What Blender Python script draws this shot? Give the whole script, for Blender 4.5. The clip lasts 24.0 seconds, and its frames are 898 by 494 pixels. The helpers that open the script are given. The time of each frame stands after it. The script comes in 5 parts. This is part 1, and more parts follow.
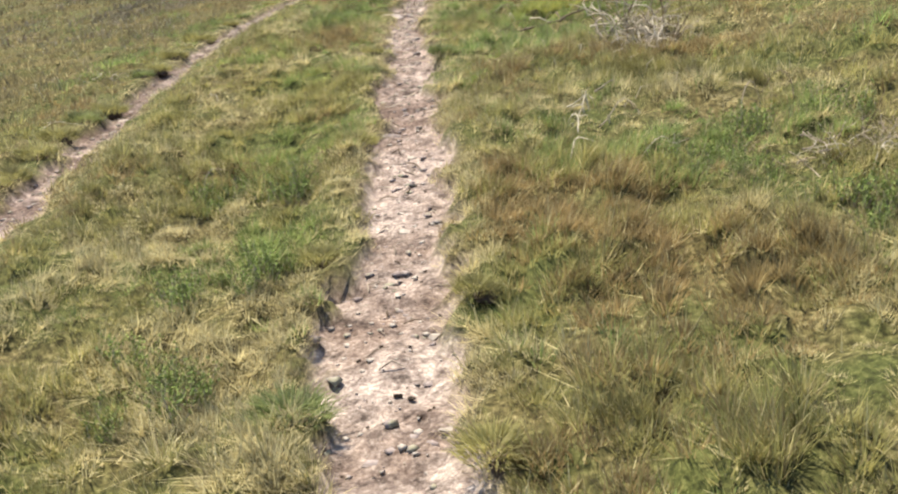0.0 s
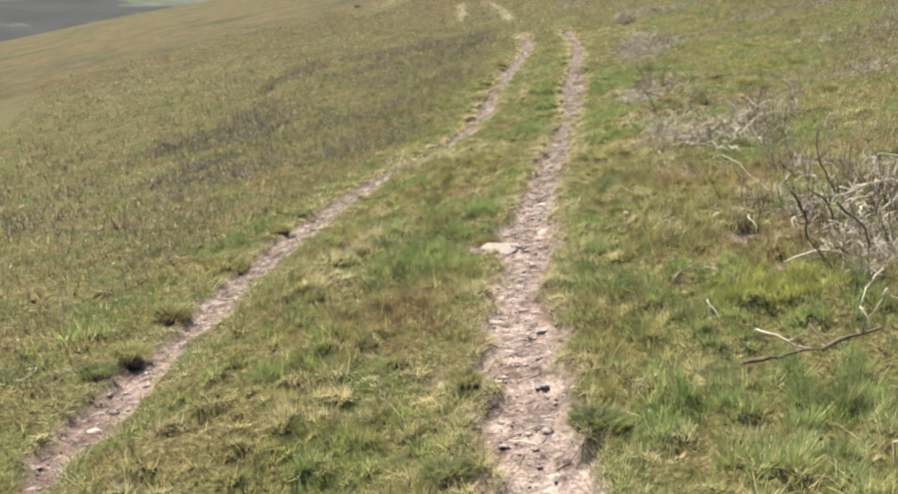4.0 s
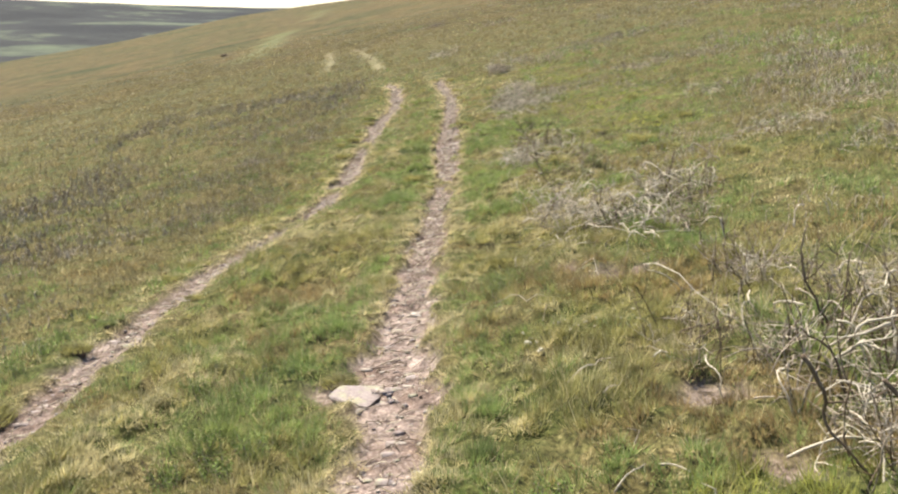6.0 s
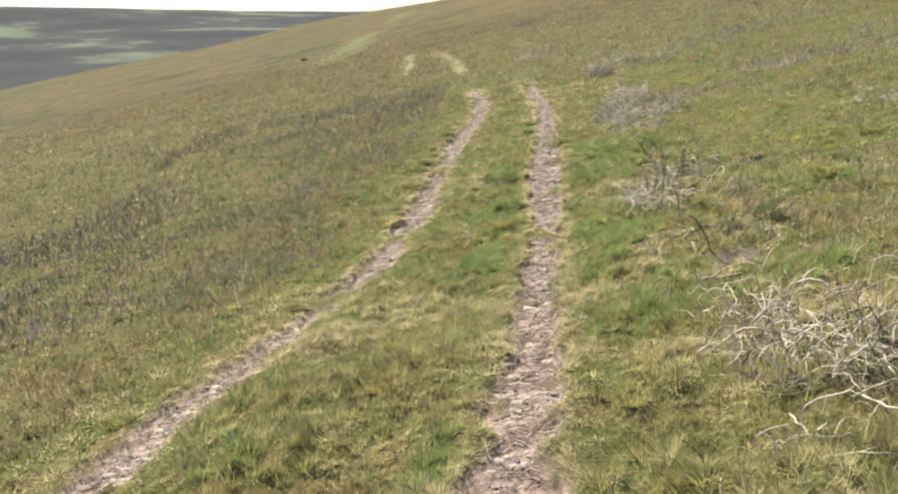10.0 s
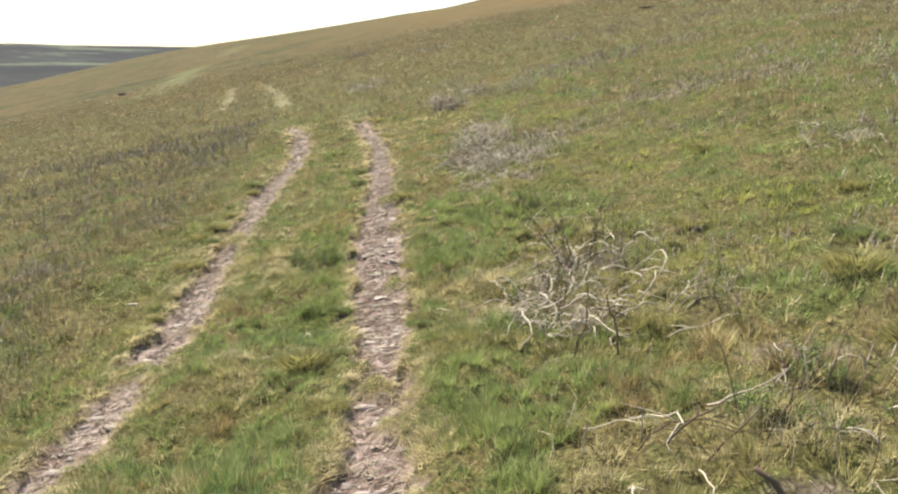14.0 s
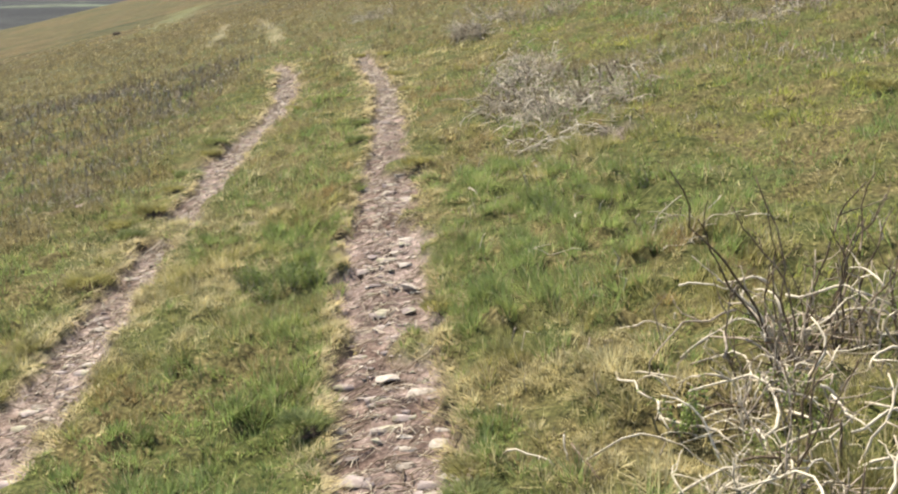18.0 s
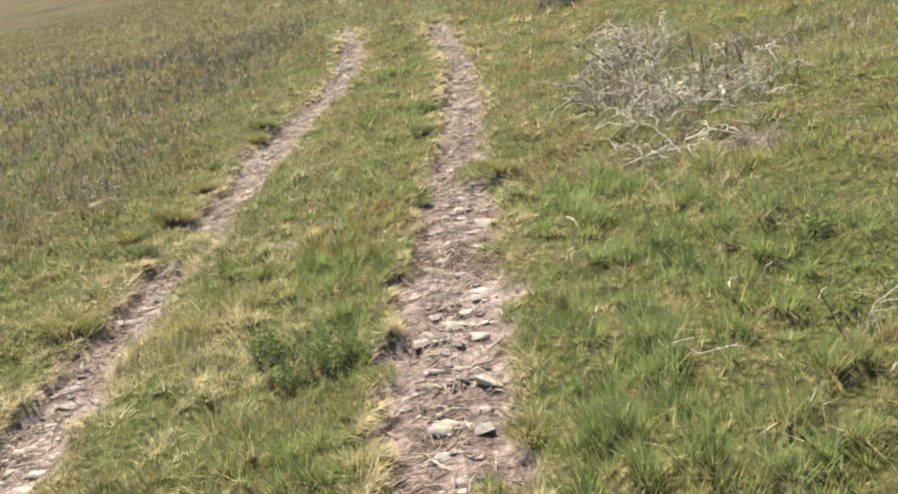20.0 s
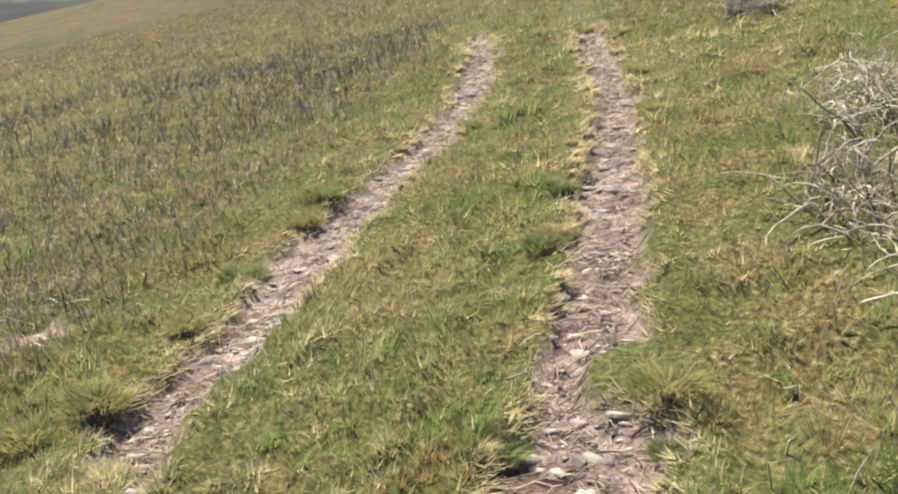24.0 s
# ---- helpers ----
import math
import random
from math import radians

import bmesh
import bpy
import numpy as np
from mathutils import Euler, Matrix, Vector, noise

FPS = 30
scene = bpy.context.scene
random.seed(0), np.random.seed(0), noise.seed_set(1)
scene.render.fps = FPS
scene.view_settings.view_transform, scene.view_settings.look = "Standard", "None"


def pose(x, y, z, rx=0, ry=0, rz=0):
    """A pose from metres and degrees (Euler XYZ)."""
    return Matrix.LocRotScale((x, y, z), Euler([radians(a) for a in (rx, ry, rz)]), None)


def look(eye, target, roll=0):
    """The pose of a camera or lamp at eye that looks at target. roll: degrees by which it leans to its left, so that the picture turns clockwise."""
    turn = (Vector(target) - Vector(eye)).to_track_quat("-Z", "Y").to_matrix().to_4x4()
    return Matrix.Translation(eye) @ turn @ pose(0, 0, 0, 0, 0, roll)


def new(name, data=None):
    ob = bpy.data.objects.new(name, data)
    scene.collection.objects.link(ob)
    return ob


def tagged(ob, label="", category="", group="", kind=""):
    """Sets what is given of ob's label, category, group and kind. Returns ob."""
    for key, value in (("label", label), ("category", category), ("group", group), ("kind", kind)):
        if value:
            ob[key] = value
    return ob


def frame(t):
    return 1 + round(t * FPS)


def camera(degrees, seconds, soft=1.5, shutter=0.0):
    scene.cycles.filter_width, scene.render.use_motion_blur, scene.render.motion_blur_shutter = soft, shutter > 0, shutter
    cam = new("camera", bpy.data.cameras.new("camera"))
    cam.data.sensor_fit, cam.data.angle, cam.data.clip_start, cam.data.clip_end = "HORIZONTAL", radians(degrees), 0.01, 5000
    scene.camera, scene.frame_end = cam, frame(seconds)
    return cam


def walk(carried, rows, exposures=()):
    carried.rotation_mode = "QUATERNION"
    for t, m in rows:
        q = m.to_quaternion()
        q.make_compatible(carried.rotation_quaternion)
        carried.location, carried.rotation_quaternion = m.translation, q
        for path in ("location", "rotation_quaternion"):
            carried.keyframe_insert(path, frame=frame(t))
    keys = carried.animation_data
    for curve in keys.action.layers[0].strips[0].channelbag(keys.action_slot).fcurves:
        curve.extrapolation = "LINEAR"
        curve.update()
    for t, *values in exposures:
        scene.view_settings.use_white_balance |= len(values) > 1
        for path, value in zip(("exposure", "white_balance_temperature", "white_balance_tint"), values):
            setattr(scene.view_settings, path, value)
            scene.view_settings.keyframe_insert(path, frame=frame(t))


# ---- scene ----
# ---- camera and walk ----
PATH = [
    (0, (0.159, 0.006, 1.786), (0.164, 1.876, 1.076), 1.45),
    (0.5, (0.073, 0.548, 1.802), (-0.019, 2.425, 1.117), 0.43),
    (1, (0.094, 1.058, 1.810), (-0.073, 2.946, 1.170), -0.03),
    (1.5, (0.019, 1.590, 1.807), (-0.183, 3.489, 1.212), -0.28),
    (2, (0.085, 2.089, 1.823), (-0.018, 3.989, 1.210), 0.99),
    (2.5, (0.019, 2.568, 1.797), (-0.222, 4.482, 1.267), 1.23),
    (4.5, (-0.077, 4.574, 2.031), (-0.218, 6.506, 1.535), -1.14),
    (5, (-0.070, 5.109, 2.010), (-0.069, 7.053, 1.537), -0.03),
    (5.5, (-0.035, 5.601, 2.010), (-0.095, 7.546, 1.548), -0.60),
    (6, (-0.070, 6.146, 1.960), (-0.041, 8.100, 1.535), 0.25),
    (6.5, (-0.010, 6.643, 1.931), (-0.004, 8.594, 1.492), 0.51),
    (7, (-0.035, 7.220, 1.857), (0.069, 9.181, 1.476), 1.61),
    (7.4, (-0.033, 7.626, 1.837), (0.038, 9.603, 1.539), 1.56),
    (7.5, (-0.045, 7.735, 1.844), (0.001, 9.706, 1.504), 1.39),
    (8, (-0.098, 8.220, 1.873), (-0.050, 10.198, 1.580), 1.59),
    (8.5, (-0.066, 8.634, 1.860), (0.078, 10.596, 1.501), 1.61),
    (9, (-0.099, 9.184, 1.832), (-0.150, 11.137, 1.406), 0.24),
    (9.5, (-0.115, 9.638, 1.817), (-0.103, 11.571, 1.302), 0.51),
    (10, (-0.167, 10.155, 1.833), (-0.300, 12.105, 1.410), -0.89),
    (10.5, (-0.144, 10.579, 1.819), (0.052, 12.513, 1.351), 1.81),
    (12.5, (-0.099, 13.214, 1.613), (0.064, 15.180, 1.279), 0.65),
    (13, (-0.029, 13.706, 1.606), (0.099, 15.668, 1.241), 0.12),
    (13.5, (-0.038, 14.182, 1.559), (0.134, 16.143, 1.204), 0.37),
    (14, (0.006, 14.675, 1.547), (0.172, 16.635, 1.186), -0.50),
    (14.5, (-0.026, 15.130, 1.502), (0.177, 17.087, 1.145), -0.22),
    (15, (-0.003, 15.607, 1.452), (0.159, 17.562, 1.063), -0.97),
    (15.5, (0.014, 16.085, 1.396), (0.174, 18.038, 0.997), -0.70),
    (16, (0.076, 16.573, 1.368), (0.276, 18.518, 0.944), -0.90),
    (16.5, (0.065, 17.016, 1.329), (0.171, 18.968, 0.906), -1.59),
    (17, (0.069, 17.517, 1.278), (0.264, 19.457, 0.831), -0.06),
    (17.5, (0.067, 18.042, 1.265), (0.156, 19.985, 0.798), -1.21),
    (18, (0.114, 18.528, 1.228), (0.256, 20.467, 0.756), -1.17),
    (18.5, (0.102, 19.006, 1.216), (0.145, 20.951, 0.750), -1.56),
    (20.5, (0.160, 20.596, 1.247), (0.154, 22.514, 0.679), -0.33),
    (21, (0.144, 20.990, 1.236), (0.122, 22.905, 0.660), 0.17),
    (21.5, (0.213, 21.452, 1.223), (0.207, 23.367, 0.644), 0.16),
    (22, (0.186, 21.866, 1.210), (0.129, 23.793, 0.677), -0.16),
    (22.5, (0.226, 22.316, 1.202), (0.202, 24.242, 0.663), -0.15),
    (23, (0.246, 22.685, 1.225), (0.049, 24.604, 0.695), -1.16),
    (23.5, (0.244, 23.057, 1.234), (0.196, 24.981, 0.691), 1.53),
    (24, (0.260, 23.458, 1.285), (-0.027, 25.355, 0.719), -0.77),
]
cam = camera(46.0, 24.0, soft=2.2)
walk(cam, [(t, look(eye, target, roll)) for t, eye, target, roll in PATH], ((0, 1.18), (2, 1.21), (5, 1.22), (10, 1.20), (14, 1.12), (17, 1.11), (21, 1.25), (24, 1.22)))

# ---- sky, sun, exposure ----
SUN_ELEV, SUN_AZ = 57.0, -42.0  # degrees above the horizon; degrees to the right of +y
world = bpy.data.worlds.new("world")
scene.world = world
world.use_nodes = True
wn = world.node_tree.nodes
sky = wn.new("ShaderNodeTexSky")
sky.sky_type, sky.sun_disc = "NISHITA", False
sky.sun_elevation, sky.sun_rotation = radians(SUN_ELEV), radians(SUN_AZ)
sky.air_density, sky.dust_density = 1.0, 0.7
world.node_tree.links.new(sky.outputs["Color"], wn["Background"].inputs["Color"])
wn["Background"].inputs["Strength"].default_value = 0.108
sun_data = bpy.data.lights.new("sun", "SUN")
sun_data.energy, sun_data.angle, sun_data.color = 5.0, radians(0.6), (1.0, 0.915, 0.755)
sun_ob = new("sun", sun_data)
sun_dir = Vector((math.sin(radians(SUN_AZ)) * math.cos(radians(SUN_ELEV)), math.cos(radians(SUN_AZ)) * math.cos(radians(SUN_ELEV)), math.sin(radians(SUN_ELEV))))
sun_ob.matrix_world = look(sun_dir * 60, (0, 0, 0))

# ---- the lie of the land ----
rng = np.random.default_rng(7)
BASE_Y = [-30, 3, 6, 8, 10, 12, 14, 16, 18, 20, 22, 23.5, 25, 27, 30, 33, 35, 38, 45, 60, 117, 600, 5000]
BASE_Z = [0.30, 0.36, 0.37, 0.33, 0.28, 0.20, 0.09, 0.02, -0.12, -0.22, -0.27, -0.26, -0.20, -0.14, -0.02, 0.06, 0.24, 0.36, 0.50, 0.95, 2.6, 25, 25]
RIGHT_RUT = ([-2, 2, 4, 6, 8, 10, 12, 14, 16, 18, 20, 22, 24, 27, 30, 32, 34, 36], [0.06, 0.03, -0.03, -0.07, -0.18, -0.28, -0.25, -0.20, -0.10, -0.04, 0.07, 0.14, 0.16, 0.23, 0.31, 0.30, 0.17, -0.05])
LEFT_RUT = ([-2, 5, 8, 10, 12, 14, 16, 17.5, 19, 20, 21, 22, 24, 27, 29, 31, 33, 35, 37], [-1.9, -2.13, -2.26, -2.33, -2.40, -2.36, -2.20, -1.98, -1.74, -1.63, -1.56, -1.50, -1.42, -1.36, -1.27, -1.04, -1.01, -1.10, -1.38])


# how far the crest stands above or below an even slope, in degrees, by azimuth
CREST_AZ = [-60, -21.7, -19, -16.2, -13.4, -10.5, -7.5, -4.5, -1.4, 1.6, 4.6, 7.6, 10.6, 16.9, 20.5, 23.4, 60]
CREST_LIFT = [0.6, 0.53, 0.39, 0.29, 0.35, 0.40, 0.28, 0.10, -0.05, -0.18, -0.21, 0.03, 0.06, 0.15, 0.0, -0.15, -0.6]


def lattice(ix, iy, seed):
    h = (ix.astype(np.int64) * 374761393 + iy.astype(np.int64) * 668265263 + seed * 1274126177) & 0xFFFFFFFF
    h = ((h ^ (h >> 13)) * 1274126177) & 0xFFFFFFFF
    return ((h ^ (h >> 16)) & 0xFFFF) / 65535.0


def vnoise(x, y, seed):
    """Smooth noise between 0 and 1, with features about one unit across."""
    x, y = np.asarray(x, float), np.asarray(y, float)
    ix, iy = np.floor(x), np.floor(y)
    u, v = x - ix, y - iy
    u, v = u * u * (3 - 2 * u), v * v * (3 - 2 * v)
    a, b = lattice(ix, iy, seed), lattice(ix + 1, iy, seed)
    c, d = lattice(ix, iy + 1, seed), lattice(ix + 1, iy + 1, seed)
    return (a * (1 - u) + b * u) * (1 - v) + (c * (1 - u) + d * u) * v


def smooth(a, b, v):
    w = np.clip((np.asarray(v, float) - a) / (b - a), 0, 1)
    return w * w * (3 - 2 * w)


def lay(x, y):
    """The height of the land without its ruts and bumps."""
    x, y = np.asarray(x, float), np.asarray(y, float)
    d = np.hypot(x, y - 15)
    near = np.interp(y, BASE_Y, BASE_Z) + 0.2 * np.clip(x, -400, 400) - 0.055 * np.maximum(0, np.minimum(x, 400) - 12) - 1.2 * smooth(120, 300, d) + d * np.tan(np.radians(np.interp(np.degrees(np.arctan2(x, y - 8)), CREST_AZ, CREST_LIFT))) * smooth(110, 320, d) - 0.0011 * np.maximum(0, d - 320 + 25 * (vnoise(x / 90, y / 90, 5) - 0.5)) ** 2
    az = np.degrees(np.arctan2(x, y))
    top = np.interp(az, [-60, -40, -21.6, -18.9, -16.2, -13.4, -10.5, -7.5, 10, 60], [60, 45, 33, 28.6, 25.4, 23, 19.6, 19.5, 15, 10]) + 2.4 * (vnoise(az / 1.5, d * 0, 12) - 0.5)
    far = -62 + (top + 62) * smooth(900, 2300, d + 260 * (vnoise(x / 380, y / 380, 3) - 0.5)) + 9 * (vnoise(x / 260, y / 260, 8) - 0.5) * smooth(2300, 1500, d)
    return np.maximum(near, far)


# places where grass closes over a rut: x, y, radius
GREEN_OVER = ((0.37, 26.72, 0.14), (0.28, 22.8, 0.09), (-1.60, 21.8, 0.16), (-1.78, 18.9, 0.16), (-1.42, 26.3, 0.15), (0.06, 20.2, 0.10), (0.16, 19.5, 0.08), (-0.06, 20.7, 0.08), (0.35, 25.1, 0.06))
# small bare places in the grass: x, y, radius
BARE = ((-0.49, 11.22, 0.17), (1.90, 19.15, 0.22), (1.40, 17.66, 0.19), (1.85, 17.4, 0.17), (1.15, 12.66, 0.22), (1.42, 12.78, 0.18), (0.85, 13.08, 0.10), (1.10, 10.18, 0.12), (1.10, 9.35, 0.13), (1.75, 21.4, 0.12), (-2.5, 27.9, 0.16), (-0.62, 8.55, 0.09), (-0.75, 26.1, 0.07), (1.85, 25.9, 0.16))


def rut_gap(x, y):
    """How far a place lies outside the ragged edge of the nearer rut; below zero inside it."""
    rag = 0.13 * (vnoise(x / 0.24, y / 0.34, 21) - 0.5) + 0.15 * (vnoise(x / 0.08, y / 0.10, 22) - 0.5)
    right = np.abs(x - np.interp(y, *RIGHT_RUT)) - np.interp(y, [2, 3.2, 4, 7, 12, 18, 19.3, 20.4, 21.5, 24.8, 25.6, 27, 33, 35.5, 37], [0.19, 0.23, 0.21, 0.18, 0.19, 0.17, 0.15, 0.12, 0.20, 0.27, 0.23, 0.18, 0.16, 0.15, -0.2])
    left = np.abs(x - np.interp(y, *LEFT_RUT)) - np.interp(y, [3, 7, 10, 13, 15.5, 17.5, 18.8, 19.4, 21, 21.8, 22.4, 23.5, 25.8, 26.6, 27.4, 34, 36.5, 38], [0.13, 0.145, 0.16, 0.17, 0.20, 0.18, 0.11, 0.17, 0.19, 0.12, 0.18, 0.20, 0.14, 0.13, 0.19, 0.16, 0.14, -0.2])
    return np.minimum(right, left) + rag, rag


def rut_mask(x, y):
    """How bare the ground is: 1 in a wheel rut, 0 in the grass."""
    gap, rag = rut_gap(x, y)
    bare = smooth(0.03, -0.03, gap)
    for cx, cy, r in GREEN_OVER:
        bare = bare * smooth(-0.05, 0.05, np.hypot(x - cx, (y - cy) * 0.6) - r + 0.6 * rag)
    for cx, cy, r in BARE:
        bare = np.maximum(bare, 0.8 * smooth(0.05, -0.05, np.hypot(x - cx, (y - cy) * 0.8) - r + 0.8 * rag))
    return bare


def cushions(x, y, pitch, seed):
    """Cushions of turf about pitch across: how high a place lies on its cushion, from 0 at the rim to 1, and a number of the cushion's own."""
    x, y = np.asarray(x, float) / pitch, np.asarray(y, float) / pitch
    ix, iy = np.floor(x), np.floor(y)
    first, second, own = np.full(x.shape, 9.0), np.full(x.shape, 9.0), np.zeros(x.shape)
    for dx in (-1, 0, 1):
        for dy in (-1, 0, 1):
            cx, cy = ix + dx, iy + dy
            d = np.hypot(x - cx - 0.15 - 0.7 * lattice(cx, cy, seed), y - cy - 0.15 - 0.7 * lattice(cx, cy, seed + 1))
            nearer = d < first
            second = np.where(nearer, first, np.minimum(second, d))
            own = np.where(nearer, lattice(cx, cy, seed + 2), own)
            first = np.where(nearer, d, first)
    return smooth(0, 0.55, second - first), own


def bumps(x, y):
    """Hummocks and tufts of the turf, low beside the ruts, and the grain of the earth."""
    fade = smooth(75, 30, np.hypot(x, y - 15))
    beside = np.minimum(np.abs(x - np.interp(y, *RIGHT_RUT)), np.abs(x - np.interp(y, *LEFT_RUT)) + 0.6 * smooth(36, 40, y))
    dome, own = cushions(x, y, 0.23, 71)
    big = 0.13 * (vnoise(x / 0.9, y / 1.1, 31) - 0.5) + (0.015 + 0.055 * own) * (dome - 0.5) + 0.07 * (vnoise(x / 0.30, y / 0.34, 32) - 0.42) + 0.035 * (vnoise(x / 0.11, y / 0.11, 33) - 0.5)
    return big * fade * smooth(0.14, 0.55, beside) + fade * 0.014 * (vnoise(x / 0.12, y / 0.10, 34) - 0.5) + fade * 0.014 * (vnoise(x / 0.055, y / 0.05, 35) - 0.5)


def height(x, y):
    bare = rut_mask(x, y)
    gap = rut_gap(x, y)[0]
    lip = 0.032 * np.exp(-((gap - 0.08) / 0.06) ** 2) * smooth(0.35, 0.75, vnoise(x / 0.16, y / 0.2, 38)) * smooth(40, 34, y)
    clods = 0.030 * (vnoise(x / 0.10, y / 0.08, 39) - 0.5) + 0.016 * (vnoise(x / 0.05, y / 0.045, 40) - 0.5)
    return lay(x, y) + bumps(x, y) + lip * (1 - bare) - bare * (0.046 + 0.020 * vnoise(x / 0.22, y / 0.07, 36) + 0.015 * vnoise(x / 0.3, y / 0.5, 37) - clods)


def far_track(x, y):
    """The pale strips of the track farther up the hill."""
    a = smooth(0.28, 0.12, np.abs(x - np.interp(y, [49.5, 58, 67.8], [-4.43, -5.0, -6.07]))) * smooth(47.5, 50.5, y) * smooth(69, 65, y)
    b = smooth(0.28, 0.12, np.abs(x - np.interp(y, [43.7, 52, 66.3], [-1.93, -2.7, -4.67]))) * smooth(42.5, 45, y) * smooth(68, 63, y)
    c = smooth(1.5, 0.8, np.abs(x - np.interp(y, [80, 134, 190, 330], [-13.0, -18.3, -20.0, -31.0]))) * smooth(77, 84, y)
    return np.maximum(a, b), c * (smooth(150, 130, y) + 0.7 * smooth(175, 190, y) * smooth(260, 230, y))


# ---- materials ----
def material(name, rough=0.9, spec=0.25):
    m = bpy.data.materials.new(name)
    m.use_nodes = True
    b = m.node_tree.nodes["Principled BSDF"]
    b.inputs["Roughness"].default_value = rough
    b.inputs["Specular IOR Level"].default_value = spec
    return m, m.node_tree.nodes, m.node_tree.links, b


def noise_node(n, l, scale, detail=4, coord=None, rough=0.6):
    t = n.new("ShaderNodeTexNoise")
    t.inputs["Scale"].default_value, t.inputs["Detail"].default_value, t.inputs["Roughness"].default_value = scale, detail, rough
    if coord is not None:
        l.new(coord, t.inputs["Vector"])
    return t.outputs["Fac"]


def ramp(n, l, fac, stops):
    r = n.new("ShaderNodeValToRGB")
    e = r.color_ramp.elements
    while len(e) < len(stops):
        e.new(0.5)
    for k, (at, col) in enumerate(stops):
        e[k].position, e[k].color = at, (*col, 1)
    l.new(fac, r.inputs["Fac"])
    return r.outputs["Color"]


def mix(n, l, fac, a, b, blend="MIX"):
    m = n.new("ShaderNodeMix")
    m.data_type, m.blend_type = "RGBA", blend
    for sock, v in ((m.inputs[0], fac), (m.inputs[6], a), (m.inputs[7], b)):
        if isinstance(v, (int, float)):
            sock.default_value = v
        elif isinstance(v, tuple):
            sock.default_value = (*v, 1)
        else:
            l.new(v, sock)
    return m.outputs[2]


def bump(n, l, b, fac, strength, dist):
    k = n.new("ShaderNodeBump")
    k.inputs["Strength"].default_value, k.inputs["Distance"].default_value = strength, dist
    l.new(fac, k.inputs["Height"])
    l.new(k.outputs["Normal"], b.inputs["Normal"])


def attribute(n, name):
    a = n.new("ShaderNodeAttribute")
    a.attribute_name = name
    return a.outputs["Fac"]


def ground_material():
    m, n, l, b = material("moor_ground", 0.95, 0.1)
    pos = n.new("ShaderNodeNewGeometry").outputs["Position"]
    # turf: moss, dead thatch and short green growth
    fine = noise_node(n, l, 38, 5, pos, 0.7)
    mid = noise_node(n, l, 1.6, 5, pos, 0.65)
    # the darkest stops of both ramps stand in for shade between the blades
    turf = ramp(n, l, fine, [(0.33, (0.018, 0.014, 0.007)), (0.45, (0.064, 0.053, 0.022)), (0.57, (0.125, 0.104, 0.043)), (0.70, (0.28, 0.235, 0.120))])
    green = ramp(n, l, fine, [(0.34, (0.015, 0.018, 0.006)), (0.53, (0.066, 0.073, 0.022)), (0.72, (0.15, 0.15, 0.054))])
    turf = mix(n, l, ramp(n, l, mid, [(0.42, (0, 0, 0)), (0.58, (1, 1, 1))]), turf, green)
    # the hill beyond: straw, olive and rust in drifts
    drift = noise_node(n, l, 0.055, 6, pos, 0.62)
    speck = noise_node(n, l, 1.6, 7, pos, 0.8)
    hill = ramp(n, l, drift, [(0.36, (0.064, 0.066, 0.027)), (0.46, (0.092, 0.082, 0.035)), (0.54, (0.118, 0.088, 0.041)), (0.64, (0.074, 0.075, 0.030))])
    hill = mix(n, l, 1.0, hill, ramp(n, l, speck, [(0.36, (0.42, 0.41, 0.37)), (0.46, (0.80, 0.78, 0.72)), (0.55, (1, 1, 1)), (0.66, (1.3, 1.22, 1.1))]), "MULTIPLY")
    clumps = ramp(n, l, noise_node(n, l, 0.45, 5, pos, 0.7), [(0.38, (0.58, 0.57, 0.55)), (0.52, (1, 1, 1)), (0.66, (1.26, 1.20, 1.08))])
    hill = mix(n, l, 1.0, hill, clumps, "MULTIPLY")
    hill = mix(n, l, attribute(n, "rusty"), hill, ramp(n, l, drift, [(0.36, (0.108, 0.080, 0.032)), (0.50, (0.136, 0.094, 0.038)), (0.62, (0.100, 0.082, 0.034))]))
    col = mix(n, l, attribute(n, "hill"), turf, hill)
    col = mix(n, l, attribute(n, "pale"), col, mix(n, l, fine, (0.18, 0.155, 0.085), (0.32, 0.275, 0.175)))
    col = mix(n, l, attribute(n, "lush"), col, mix(n, l, fine, (0.11, 0.125, 0.05), (0.20, 0.20, 0.10)))
    # far moor: dark heather with fields below, greyed to put haze into the colour
    patch = noise_node(n, l, 0.0055, 9, pos, 0.62)
    moor = ramp(n, l, patch, [(0.40, (0.026, 0.027, 0.027)), (0.53, (0.040, 0.041, 0.039)), (0.56, (0.068, 0.076, 0.055)), (0.62, (0.092, 0.108, 0.070))])
    col = mix(n, l, attribute(n, "far"), col, moor)
    # bare earth of the ruts
    grit = noise_node(n, l, 60, 6, pos, 0.75)
    damp = noise_node(n, l, 2.3, 4, pos, 0.6)
    earth = ramp(n, l, grit, [(0.26, (0.060, 0.045, 0.038)), (0.42, (0.170, 0.132, 0.110)), (0.56, (0.285, 0.235, 0.198)), (0.70, (0.50, 0.445, 0.385))])
    earth = mix(n, l, 1.0, earth, ramp(n, l, damp, [(0.36, (0.50, 0.45, 0.42)), (0.60, (1, 1, 1))]), "MULTIPLY")
    # pale crust broken into cakes, and dark crumbs in the cracks
    cakes = noise_node(n, l, 13, 5, pos, 0.7)
